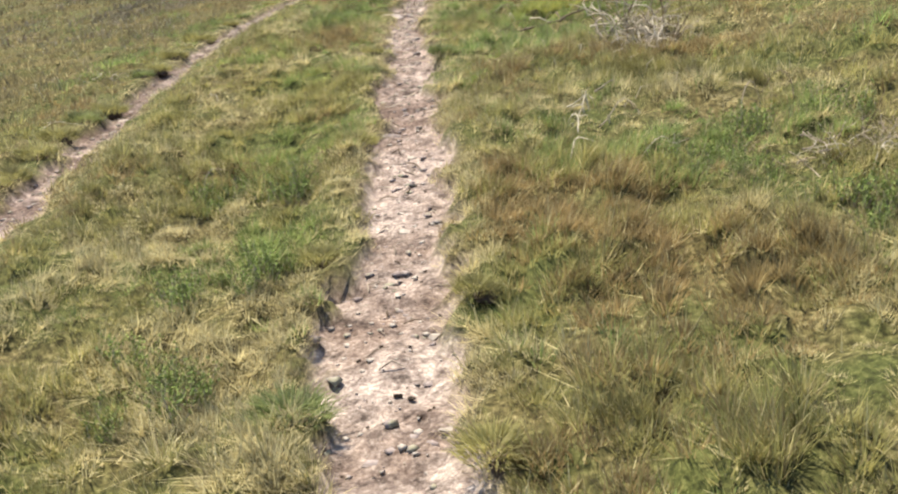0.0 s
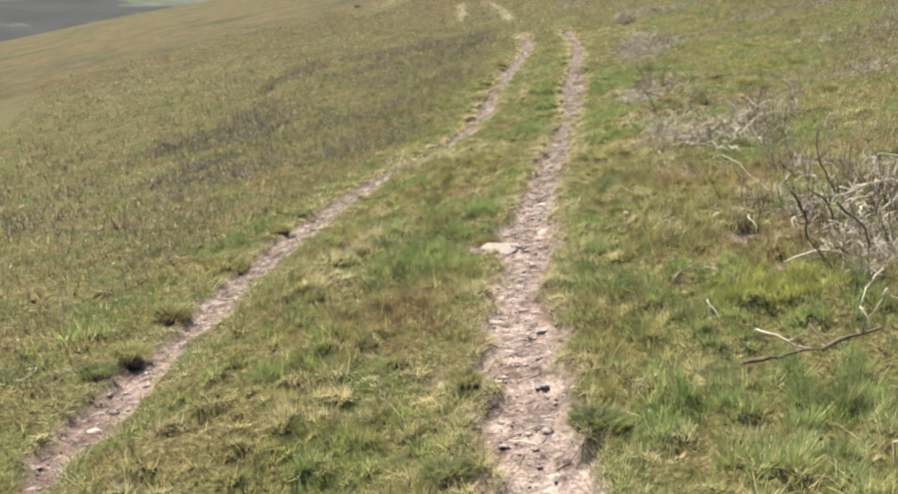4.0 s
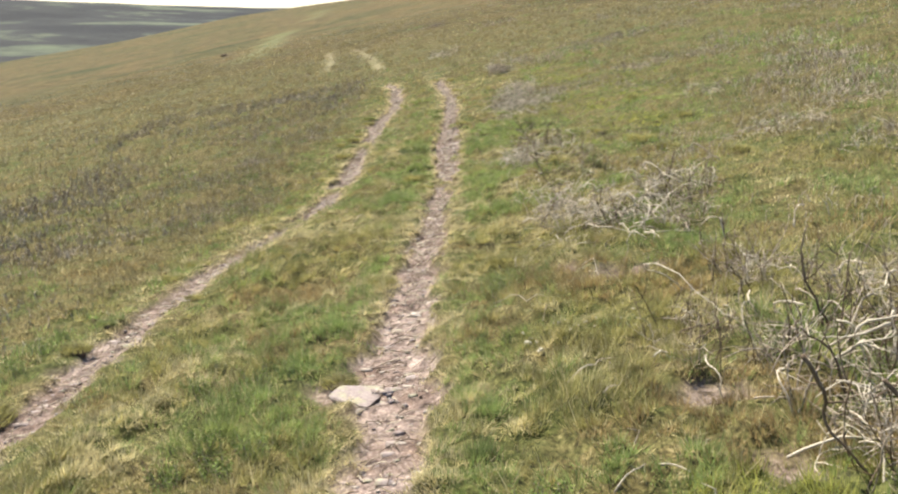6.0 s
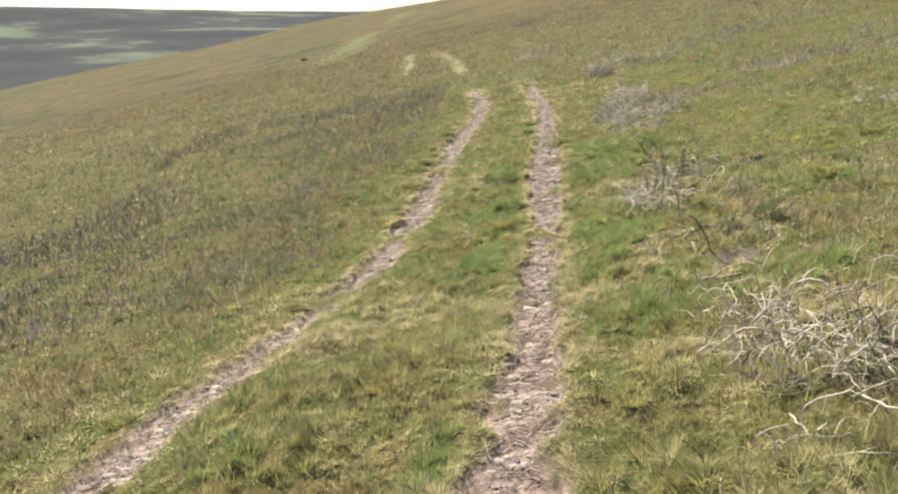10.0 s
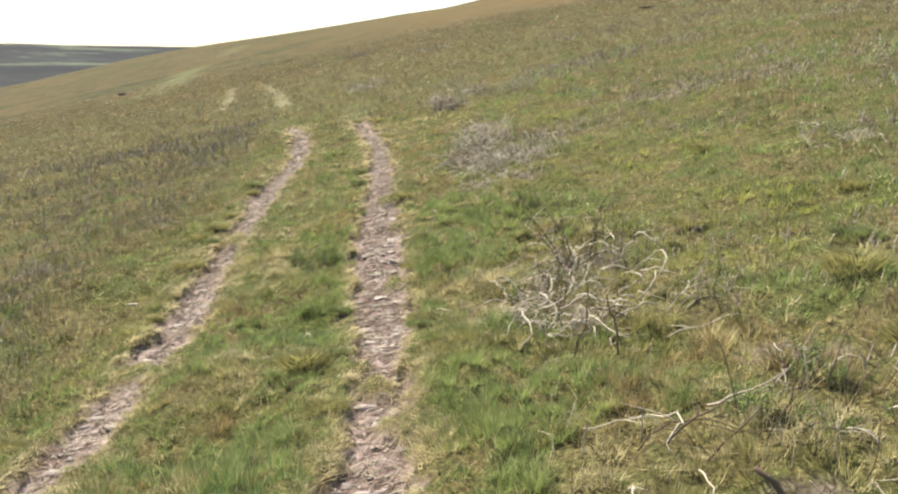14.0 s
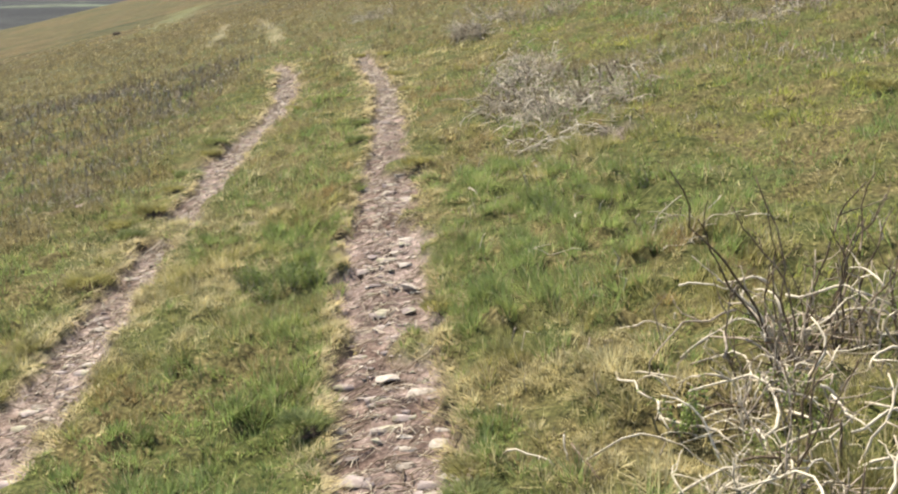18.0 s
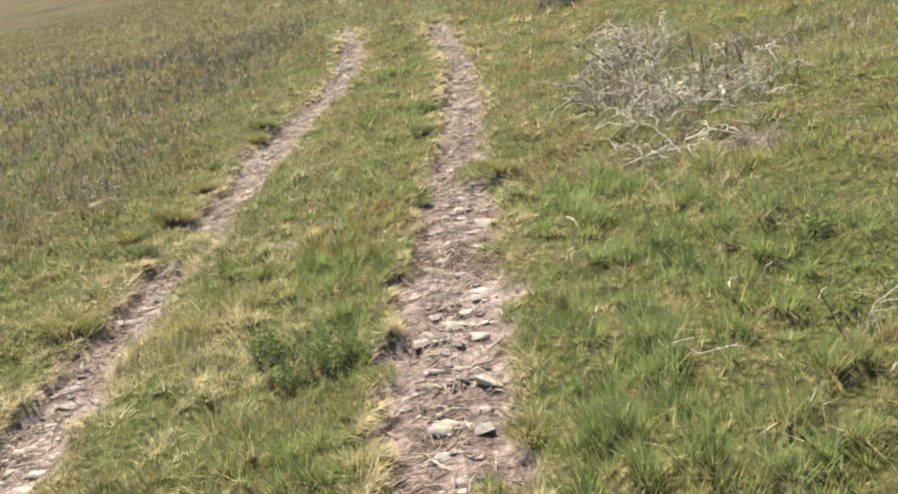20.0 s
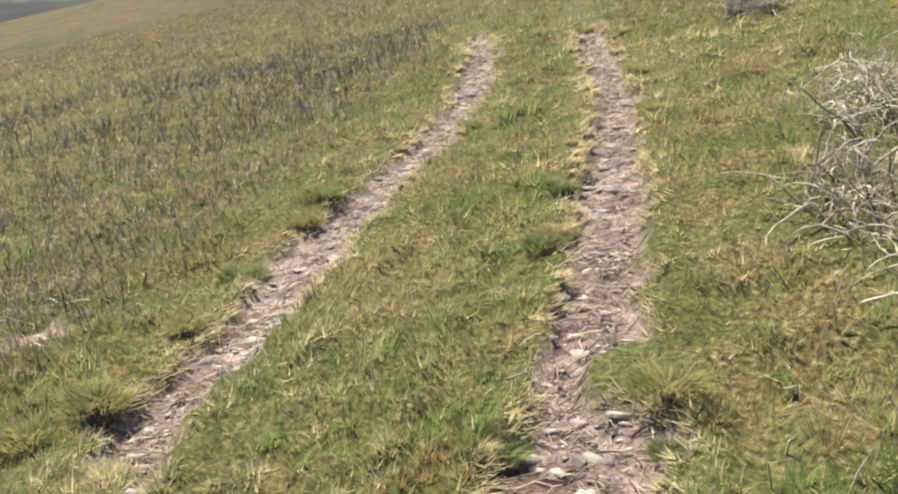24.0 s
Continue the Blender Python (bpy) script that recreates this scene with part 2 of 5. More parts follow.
    earth = mix(n, l, 1.0, earth, ramp(n, l, cakes, [(0.34, (0.32, 0.30, 0.30)), (0.44, (0.92, 0.90, 0.92)), (0.56, (1.42, 1.41, 1.43)), (0.68, (2.05, 2.05, 2.05))]), "MULTIPLY")
    earth = mix(n, l, attribute(n, "peaty"), earth, mix(n, l, 1.0, earth, (0.77, 0.735, 0.745), "MULTIPLY"))
    col = mix(n, l, attribute(n, "bare"), col, earth)
    l.new(col, b.inputs["Base Color"])
    bump(n, l, b, mix(n, l, attribute(n, "bare"), fine, mix(n, l, 0.4, grit, cakes)), 0.7, 0.020)
    # hummocks of the far slope
    knobs = n.new("ShaderNodeBump")
    knobs.inputs["Distance"].default_value = 0.22
    l.new(attribute(n, "hill"), knobs.inputs["Strength"])
    l.new(speck, knobs.inputs["Height"])
    l.new(b.inputs["Normal"].links[0].from_socket, knobs.inputs["Normal"])
    l.new(knobs.outputs["Normal"], b.inputs["Normal"])
    return m


def grass_material(name, low, high, tip):
    m, n, l, b = material(name, 0.7, 0.2)
    g = n.new("ShaderNodeNewGeometry")
    pos = g.outputs["Position"]
    col = mix(n, l, g.outputs["Random Per Island"], low, high)
    col = mix(n, l, ramp(n, l, noise_node(n, l, 0.9, 4, pos), [(0.45, (0, 0, 0)), (0.7, (0.7, 0.7, 0.7))]), col, tip)
    tufts = ramp(n, l, noise_node(n, l, 8, 3, pos, 0.6), [(0.34, (0.62, 0.61, 0.59)), (0.48, (1.10, 1.10, 1.08)), (0.62, (1.54, 1.52, 1.46))])
    col = mix(n, l, 1.0, col, tufts, "MULTIPLY")
    l.new(col, b.inputs["Base Color"])
    thin, both = n.new("ShaderNodeBsdfTranslucent"), n.new("ShaderNodeMixShader")
    l.new(col, thin.inputs["Color"])
    both.inputs[0].default_value = 0.45
    l.new(b.outputs["BSDF"], both.inputs[1])
    l.new(thin.outputs["BSDF"], both.inputs[2])
    l.new(both.outputs["Shader"], n["Material Output"].inputs["Surface"])
    return m


M_GROUND = ground_material()
M_GREEN = grass_material("green_grass", (0.118, 0.164, 0.052), (0.222, 0.275, 0.094), (0.222, 0.242, 0.082))
M_FRINGE = grass_material("fringe_grass", (0.30, 0.25, 0.135), (0.48, 0.41, 0.25), (0.36, 0.305, 0.16))
M_OLIVE = grass_material("olive_grass", (0.160, 0.150, 0.057), (0.278, 0.256, 0.102), (0.232, 0.217, 0.082))
M_STRAW = grass_material("straw_grass", (0.28, 0.242, 0.126), (0.49, 0.430, 0.245), (0.35, 0.306, 0.148))
M_BROWN = grass_material("brown_grass", (0.142, 0.118, 0.060), (0.250, 0.206, 0.106), (0.190, 0.162, 0.078))
M_MOSS = grass_material("mossy_grass", (0.190, 0.205, 0.050), (0.30, 0.305, 0.085), (0.27, 0.265, 0.075))
M_DEEP = grass_material("deep_green_grass", (0.104, 0.130, 0.048), (0.195, 0.222, 0.086), (0.190, 0.192, 0.076))
M_RUST = grass_material("rust_grass", (0.170, 0.124, 0.058), (0.270, 0.202, 0.098), (0.225, 0.180, 0.080))


def wood_material(name, low, high, scar):
    m, n, l, b = material(name, 0.8, 0.25)
    pos = n.new("ShaderNodeNewGeometry").outputs["Position"]
    rnd = n.new("ShaderNodeObjectInfo").outputs["Random"]
    col = mix(n, l, noise_node(n, l, 30, 4, pos), low, high)
    col = mix(n, l, ramp(n, l, noise_node(n, l, 9, 3, pos), [(0.56, (0, 0, 0)), (0.64, (0.85, 0.85, 0.85))]), col, scar)
    col = mix(n, l, 0.35, col, mix(n, l, rnd, low, high))
    l.new(col, b.inputs["Base Color"])
    bump(n, l, b, noise_node(n, l, 120, 3, pos), 0.5, 0.004)
    return m


def stone_material(name, low, mid, high, moss=0.0):
    m, n, l, b = material(name, 0.85, 0.3)
    pos = n.new("ShaderNodeNewGeometry").outputs["Position"]
    rnd = n.new("ShaderNodeObjectInfo").outputs["Random"]
    col = ramp(n, l, noise_node(n, l, 45, 6, pos, 0.7), [(0.32, low), (0.5, mid), (0.68, high)])
    col = mix(n, l, 0.3, col, mix(n, l, rnd, low, high))
    if moss:
        col = mix(n, l, ramp(n, l, noise_node(n, l, 12, 4, pos), [(0.5, (0, 0, 0)), (0.6, (moss, moss, moss))]), col, (0.30, 0.32, 0.16))
    l.new(col, b.inputs["Base Color"])
    bump(n, l, b, noise_node(n, l, 90, 5, pos), 0.6, 0.006)
    return m


def peat_material():
    m, n, l, b = material("peat", 0.95, 0.1)
    pos = n.new("ShaderNodeNewGeometry").outputs["Position"]
    l.new(ramp(n, l, noise_node(n, l, 40, 5, pos, 0.7), [(0.3, (0.030, 0.022, 0.016)), (0.55, (0.085, 0.062, 0.046)), (0.75, (0.16, 0.12, 0.085))]), b.inputs["Base Color"])
    bump(n, l, b, noise_node(n, l, 60, 5, pos), 0.8, 0.02)
    return m


def leaf_material():
    m, n, l, b = material("heather_leaf", 0.75, 0.12)
    g = n.new("ShaderNodeNewGeometry")
    l.new(mix(n, l, g.outputs["Random Per Island"], (0.085, 0.128, 0.030), (0.24, 0.29, 0.080)), b.inputs["Base Color"])
    return m


M_BLEACH = wood_material("bleached_wood", (0.34, 0.285, 0.210), (0.62, 0.55, 0.43), (0.11, 0.085, 0.06))
M_GREYWOOD = wood_material("grey_wood", (0.20, 0.160, 0.120), (0.44, 0.365, 0.285), (0.08, 0.062, 0.048))
M_CHAR = wood_material("charred_wood", (0.046, 0.032, 0.021), (0.165, 0.116, 0.074), (0.28, 0.23, 0.17))
M_PALESTONE = stone_material("pale_stone", (0.20, 0.168, 0.138), (0.34, 0.292, 0.245), (0.48, 0.43, 0.37))
M_MAUVESTONE = stone_material("mauve_stone", (0.15, 0.115, 0.105), (0.25, 0.20, 0.185), (0.36, 0.31, 0.28), 0.4)
M_WHITESTONE = stone_material("white_stone", (0.26, 0.235, 0.17), (0.38, 0.35, 0.265), (0.52, 0.48, 0.39))
M_PEAT = peat_material()
M_LEAF = leaf_material()


# ---- building helpers ----
def mesh_object(name, verts, faces, mat, parent=None, smooth_faces=False):
    me = bpy.data.meshes.new(name)
    me.from_pydata(verts, [], faces)
    me.materials.append(mat)
    if smooth_faces:
        me.polygons.foreach_set("use_smooth", [True] * len(me.polygons))
    me.update()
    ob = new(name, me)
    if parent is not None:
        ob.parent = parent
    return ob


def array_mesh(name, verts, corner, sizes, mat):
    """A mesh from arrays: corner holds the vertex of each face corner, sizes the corners of each face."""
    me = bpy.data.meshes.new(name)
    me.vertices.add(len(verts))
    me.vertices.foreach_set("co", np.ascontiguousarray(verts, np.float32).ravel())
    me.loops.add(len(corner))
    me.loops.foreach_set("vertex_index", np.ascontiguousarray(corner, np.int32))
    me.polygons.add(len(sizes))
    me.polygons.foreach_set("loop_start", np.r_[0, np.cumsum(sizes)[:-1]].astype(np.int32))
    me.materials.append(mat)
    me.update(calc_edges=True)
    return me


# ---- ground: one sheet to the horizon ----
def ground_sheet():
    def axis(mid, step, first, last):
        out_hi, out_lo, s = [mid[-1]], [mid[0]], step
        while out_hi[-1] < last:
            s = min(s * (1.045 if s < 0.45 else 1.11), 60)
            out_hi.append(out_hi[-1] + s)
        s = step
        while out_lo[-1] > first:
            s = min(s * (1.045 if s < 0.20 else 1.11), 60)
            out_lo.append(out_lo[-1] - s)
        return np.r_[out_lo[:0:-1], mid, out_hi[1:]]

    across = np.r_[np.arange(-2.75, -1.0, 0.055), np.arange(-1.0, -0.55, 0.075), np.arange(-0.55, 0.62, 0.036), np.arange(0.62, 1.7, 0.075)]
    xs, ys = axis(across, 0.075, -2600, 2600), axis(np.r_[np.arange(1.4, 28, 0.068), np.arange(28, 36, 0.10)], 0.09, -400, 3600)
    gx, gy = np.meshgrid(xs, ys)
    gz = height(gx, gy)
    nx, ny = len(xs), len(ys)
    i = (np.arange(ny - 1)[:, None] * nx + np.arange(nx - 1)).ravel()
    corner = np.stack([i, i + 1, i + 1 + nx, i + nx], 1).ravel()
    me = array_mesh("ground", np.stack([gx, gy, gz], -1).reshape(-1, 3), corner, np.full(len(i), 4), M_GROUND)
    me.polygons.foreach_set("use_smooth", np.ones(len(i), bool))
    d = np.hypot(gx, gy - 15)
    strips, lane = far_track(gx, gy)
    for name, value in (("bare", rut_mask(gx, gy)), ("pale", strips * (0.20 + 0.5 * vnoise(gx / 0.3, gy / 1.0, 61))), ("lush", lane * (0.42 + 0.5 * vnoise(gx / 0.8, gy / 4, 62))), ("peaty", np.maximum(0.6 * smooth(3.4, 6, gy) + 0.4 * smooth(8, 17, gy), smooth(-0.8, -1.2, gx)) * (1 - 0.7 * smooth(28, 34, gy)) * (1 - 0.45 * smooth(-0.8, -1.2, gx) * smooth(10, 14, gy))), ("hill", smooth(26, 62, d)), ("rusty", smooth(75, 125, d) * smooth(-9, 12, np.degrees(np.arctan2(gx, gy - 8))) * (1 - 0.75 * smooth(215, 300, d))), ("far", smooth(420, 520, d))):
        me.attributes.new(name, "FLOAT", "POINT").data.foreach_set("value", value.ravel().astype(np.float32))
    tagged(new("ground", me), "grassy moorland hillside with two bare wheel ruts", "ground", kind="structure")


ground_sheet()


# ---- grass ----
def blade_arrays(px, py, pz, tall, lean, wide):
    """Blades of two joints at the given feet; lean is the reach of the tip, as arrays of x and y."""
    k = len(px)
    turn = rng.uniform(0, math.tau, k)
    sx, sy = np.cos(turn) * wide / 2, np.sin(turn) * wide / 2
    v = np.zeros((k, 5, 3), np.float32)
    v[:, 0] = np.stack([px - sx, py - sy, pz - 0.008], 1)
    v[:, 1] = np.stack([px + sx, py + sy, pz - 0.008], 1)
    mx, my, mz = px + lean[0] * 0.40, py + lean[1] * 0.40, pz + tall * 0.70
    v[:, 2] = np.stack([mx + sx * 0.8, my + sy * 0.8, mz], 1)
    v[:, 3] = np.stack([mx - sx * 0.8, my - sy * 0.8, mz], 1)
    v[:, 4] = np.stack([px + lean[0], py + lean[1], pz + tall], 1)
    o = (np.arange(k) * 5)[:, None]
    return v.reshape(-1, 3), np.concatenate([o + [0, 1, 2, 3], o + [3, 2, 4]], 1).ravel(), np.tile([4, 3], k)


def triangle_arrays(px, py, pz, tall, lean, wide):
    """Blades of one joint, for grass that is seen from farther off."""
    k = len(px)
    turn = np.arctan2(lean[1], lean[0]) + math.pi / 2 + rng.normal(0, 0.5, k)
    sx, sy = np.cos(turn) * wide / 2, np.sin(turn) * wide / 2
    v = np.stack([np.stack([px - sx, py - sy, pz - 0.004], 1), np.stack([px + sx, py + sy, pz - 0.004], 1), np.stack([px + lean[0], py + lean[1], pz + tall], 1)], 1)
    return v.reshape(-1, 3), np.arange(3 * k), np.full(k, 3)


def rut_offset(x, y):
    """The distance from the middle of the nearer rut."""
    return np.minimum(np.abs(x - np.interp(y, *RIGHT_RUT)), np.abs(x - np.interp(y, *LEFT_RUT)))


# places where one kind of grass takes over: x, y, radius, kind
MOSS = ((2.45, 21.3, 0.7), (2.6, 23.0, 0.7), (2.7, 25.3, 0.8), (2.5, 26.6, 0.5), (3.1, 28.2, 0.9), (2.8, 30.6, 0.7), (2.9, 32.6, 0.7), (3.9, 26.0, 0.8), (3.6, 22.4, 0.7), (0.55, 27.0, 0.25), (-1.9, 21.9, 0.22), (-0.05, 20.4, 0.16), (0.0, 19.4, 0.14), (2.3, 15.9, 0.45), (1.0, 9.0, 0.3), (4.6, 29.5, 0.8))
PATCHES = ((1.12, 9.9, 0.40, 3), (1.35, 9.5, 0.3, 3), (-1.15, 14.2, 0.5, 3), (-0.95, 12.6, 0.4, 3), (0.5, 28.6, 0.5, 3), (0.62, 30.2, 0.6, 3), (0.6, 26.2, 0.3, 3), (-2.9, 25.3, 0.5, 3), (-3.6, 17.5, 0.6, 3), (2.2, 19.1, 0.75, 3), (1.1, 18.9, 0.22, 3), (0.95, 12.7, 0.35, 3), (0.6, 3.9, 0.45, 3), (1.0, 2.9, 0.5, 3), (1.9, 6.9, 0.5, 2), (-0.9, 8.4, 0.45, 2), (-1.0, 9.6, 0.4, 3),
           (1.1, 8.4, 0.6, 0), (0.8, 7.4, 0.5, 0), (1.3, 4.6, 0.5, 0), (-0.5, 5.6, 0.5, 0), (-0.9, 11.0, 0.5, 0), (1.2, 24.3, 0.8, 0), (0.75, 23.2, 0.6, 0), (1.6, 13.2, 0.4, 0), (2.7, 20.0, 0.5, 0), (-0.2, 25.2, 0.35, 0),
           (-0.15, 26.6, 0.35, 0), (-0.4, 14.5, 0.4, 0), (-0.6, 13.0, 0.5, 0), (-1.8, 27.0, 0.5, 0), (-0.9, 17.5, 0.5, 2), (-0.8, 26.0, 0.4, 2), (2.4, 25.0, 0.9, 1), (-0.6, 19.5, 0.4, 0), (0.5, 16.5, 0.5, 0), (3.3, 24.6, 1.1, 0), (2.9, 22.6, 0.7, 0), (3.6, 27.0, 0.9, 0))


def kinds_at(x, y):
    """Which kind of grass grows at a place: 0 green, 1 olive, 2 straw, 3 rust."""
    wet = vnoise(x / 0.8, y / 1.3, 41) + 0.5 * (vnoise(x / 0.25, y / 0.3, 42) - 0.5) + 0.30 * (vnoise(x / 0.10, y / 0.11, 45) - 0.5) + 0.34 * (rng.random(len(x)) - 0.5)
    own = cushions(x, y, 0.23, 71)[1] - 0.5
    slope = np.maximum(smooth(1.6, 3.2, x), smooth(28, 36, y))
    wet = wet - np.interp(y, [2, 17, 19, 24, 26, 40], [0.18, 0.16, 0, 0, 0.16, 0.14]) * smooth(1.4, 0.6, np.abs(x - 0.6))
    wet = wet + 0.34 * own + slope * (0.55 * (vnoise(x / 2.2, y / 3.4, 55) - 0.5) - 0.15)
    dry = 0.40 * (cushions(x, y, 0.23, 81)[1] - 0.5) + vnoise(x / 0.7, y / 0.9, 43) + 0.5 * (vnoise(x / 0.2, y / 0.3, 44) - 0.5) + 0.35 * (rng.random(len(x)) - 0.5)
    out = smooth(0.35, 1.4, np.interp(y, *LEFT_RUT) - x)
    wet = wet + 0.07 * smooth(11, 15, y) - 0.25 * smooth(9.5, 5, y) - 0.38 * out - 0.40 * smooth(30, 44, y) - 0.10 * smooth(-1.5, -4, x)
    dry = dry + (0.22 - 0.05 * smooth(15, 19, y)) * smooth(1.1, 0.4, np.abs(x + 0.9)) + 0.13 * smooth(1.6, 0.5, np.abs(x - 0.6)) - 0.14 * out - 0.22 * smooth(33, 50, y)
    kind = np.where(wet > 0.54, 0, 1)
    kind = np.where((dry > 0.73) & (kind == 1), 2, kind)
    kind = np.where((dry < 0.26 + 0.1 * smooth(-2.6, -3.4, x)) & (kind == 1), 3, kind)
    rough = vnoise(x / 1.2, y / 1.6, 53) + 0.4 * (rng.random(len(x)) - 0.5)
    kind = np.where((rough < 1.25 * np.maximum(np.maximum(out, smooth(28, 46, y)), 0.80 * smooth(2.4, 5.5, x))) & (kind != 0), 4, kind)
    for cx, cy, r, k in (*PATCHES, *((px, py, pr, 5) for px, py, pr in MOSS)):
        inside = np.hypot(x - cx, y - cy) < r * (0.55 + 0.9 * vnoise(x / 0.2, y / 0.2, 46)) * np.sqrt(rng.random(len(x)) * 1.5)
        kind = np.where(inside, k, kind)
    edge = rut_offset(x, y)
    kind = np.where((edge < 0.22 + 0.18 * vnoise(x / 0.3, y / 0.4, 50)) & (y < 37) & (rng.random(len(x)) < 0.75), 2, kind)
    return kind


GRASSES = (("grass_green", M_GREEN, "short green moor grass in tufts"), ("grass_olive", M_OLIVE, "olive and yellowish moor grass in tufts"), ("grass_straw", M_STRAW, "dry straw-coloured bent grass"), ("grass_rust", M_RUST, "rusty brown dead grass"), ("grass_brown", M_BROWN, "dull brown rough grass"), ("grass_moss", M_MOSS, "yellow-green mossy turf"))


def fringe():
    """Dry pale grass that lies over the edges of the ruts."""
    y = rng.uniform(1.5, 37, 150000)
    mid = np.where(rng.random(len(y)) < 0.6, np.interp(y, *RIGHT_RUT), np.interp(y, *LEFT_RUT))
    side = np.where(rng.random(len(y)) < 0.6, -1, 1)
    x = mid + side * rng.uniform(0.11, 0.33, len(y))
    bare = rut_mask(x, y)
    inner = rut_mask(x - side * 0.07, y)
    keep = (bare < 0.6) & (inner > 0.25) & (vnoise(x / 0.3, y / 0.5, 54) + 0.4 * rng.random(len(y)) > 0.66)
    x, y, side = x[keep], y[keep], side[keep]
    k = len(x)
    reach = rng.uniform(0.03, 0.09, k)
    turn = rng.normal(0, 0.7, k)
    wide = np.maximum(0.0028, 0.00042 * (y - 6)) * rng.uniform(0.6, 1.3, k)
    me = array_mesh("grass_fringe", *triangle_arrays(x, y, height(x, y), rng.uniform(0.008, 0.030, k), (-side * np.cos(turn) * reach, np.sin(turn) * reach), wide), M_FRINGE)
    tagged(new("grass_fringe", me), "pale dry grass lying over the rut edges", "grass", kind="stuff")


def sow():
    count = 2900000
    x, y = rng.uniform(-40, 40, count), 1.5 + 123.5 * rng.random(count) ** 1.1
    dist = np.maximum(np.maximum(3.2, np.abs(x) / 0.40), y - 22)
    dome, own = cushions(x, y, 0.23, 71)
    tuft = vnoise(x / 0.13, y / 0.14, 48) * 0.45 + vnoise(x / 0.42, y / 0.45, 49) * 0.3 + 0.30 * dome
    thick = 0.30 + 0.70 * smooth(0.34, 0.54, tuft)
    keep = (rng.random(count) < 1.0 * (3.2 / dist) ** 1.2 * thick) & (rng.random(count) < smooth(125, 40, y)) & (rng.random(count) < smooth(40, 14, np.abs(x))) & (np.abs(x) < 0.47 * (y + 1.5))
    x, y, dist, tuft = x[keep], y[keep], dist[keep], tuft[keep]
    keep = (rut_mask(x, y) < rng.uniform(0.1, 0.75, len(x))) & (far_track(x, y)[0] < 0.5)
    x, y, dist, tuft = x[keep], y[keep], dist[keep], smooth(0.34, 0.64, tuft[keep])
    kind = kinds_at(x, y)
    rank = vnoise(x / 0.30, y / 0.34, 32)
    kind = np.where((tuft < 0.25) & (kind < 2) & (rng.random(len(x)) < 0.45 * smooth(40, 25, y)), 2, kind)
    tall = (0.022 + 0.085 * rank ** 1.4) * rng.uniform(0.6, 1.5, len(x)) * np.where(kind == 2, 0.7, np.where(kind == 5, 0.6, 1.0)) * (0.45 + 0.95 * tuft)
    tall = np.minimum(tall, 0.10) * np.clip(0.5 + rut_offset(x, y), 0.6, 1.0) * np.clip(dist / 12, 1.0, 1.5)
    per = np.where(dist < 4.5, 36, np.where(dist < 14, 15, 9))
    at = np.repeat(np.arange(len(x)), per)
    k = len(at)
    spread = (0.026 + 0.0050 * dist)[at]
    ang, r = rng.uniform(0, math.tau, k), np.sqrt(rng.random(k))
    bx, by = x[at] + np.cos(ang) * r * spread, y[at] + np.sin(ang) * r * spread
    h = tall[at] * rng.uniform(0.45, 1.25, k) * (1.1 - 0.4 * r)
    out = 0.006 + h * rng.uniform(0.1, 1.0, k)
    comb = math.tau * vnoise(bx / 0.8, by / 0.8, 47)
    lx, ly = np.cos(ang) * out + 0.25 * h * np.cos(comb), np.sin(ang) * out + 0.25 * h * np.sin(comb)
    wide = (0.0011 + 0.00070 * dist)[at] * rng.uniform(0.6, 1.3, k)
    kind = np.where(rng.random(k) < 0.12, 2, kind[at])
    # a few long pale bents, and dead blades that lie flat
    tallest = (kind == 2) & (rng.random(k) < 0.02) & (dist[at] < 14)
    h, lx, ly = np.where(tallest, h + 0.06, h), np.where(tallest, lx * 1.6, lx), np.where(tallest, ly * 1.6, ly)
    flat = (kind == 2) & ~tallest & (rng.random(k) < 0.4)
    h, lx, ly = np.where(flat, 0.006 + 0.15 * h, h), np.where(flat, lx * 2.0, lx), np.where(flat, ly * 2.0, ly)
    bz = height(bx, by)
    for n_kind, (name, mat, label) in enumerate(GRASSES):
        s = kind == n_kind
        me = array_mesh(name, *triangle_arrays(bx[s], by[s], bz[s], h[s], (lx[s], ly[s]), wide[s] * 1.3), mat)
        tagged(new(name, me), label, "grass", kind="stuff")


sow()
fringe()


# ---- stems of dead heather ----
pick = random.Random(11)


def tube(verts, faces, pts, radii, sides=5):
    """Adds a tapered, bent stem through pts."""
    base = len(verts)
    for i, p in enumerate(pts):
        a = pts[max(i - 1, 0)]
        c = pts[min(i + 1, len(pts) - 1)]
        way = (c - a).normalized()
        side = way.cross(Vector((0.31, 0.17, 0.93))).normalized()
        up = side.cross(way)
        for k in range(sides):
            t = math.tau * k / sides
            verts.append(p + (side * math.cos(t) + up * math.sin(t)) * radii[i])
    for i in range(len(pts) - 1):
        for k in range(sides):
            a, b = base + i * sides + k, base + i * sides + (k + 1) % sides
            faces.append((a, b, b + sides, a + sides))
    faces.append(tuple(range(base + sides - 1, base - 1, -1)))
    faces.append(tuple(range(base + (len(pts) - 1) * sides, base + len(pts) * sides)))


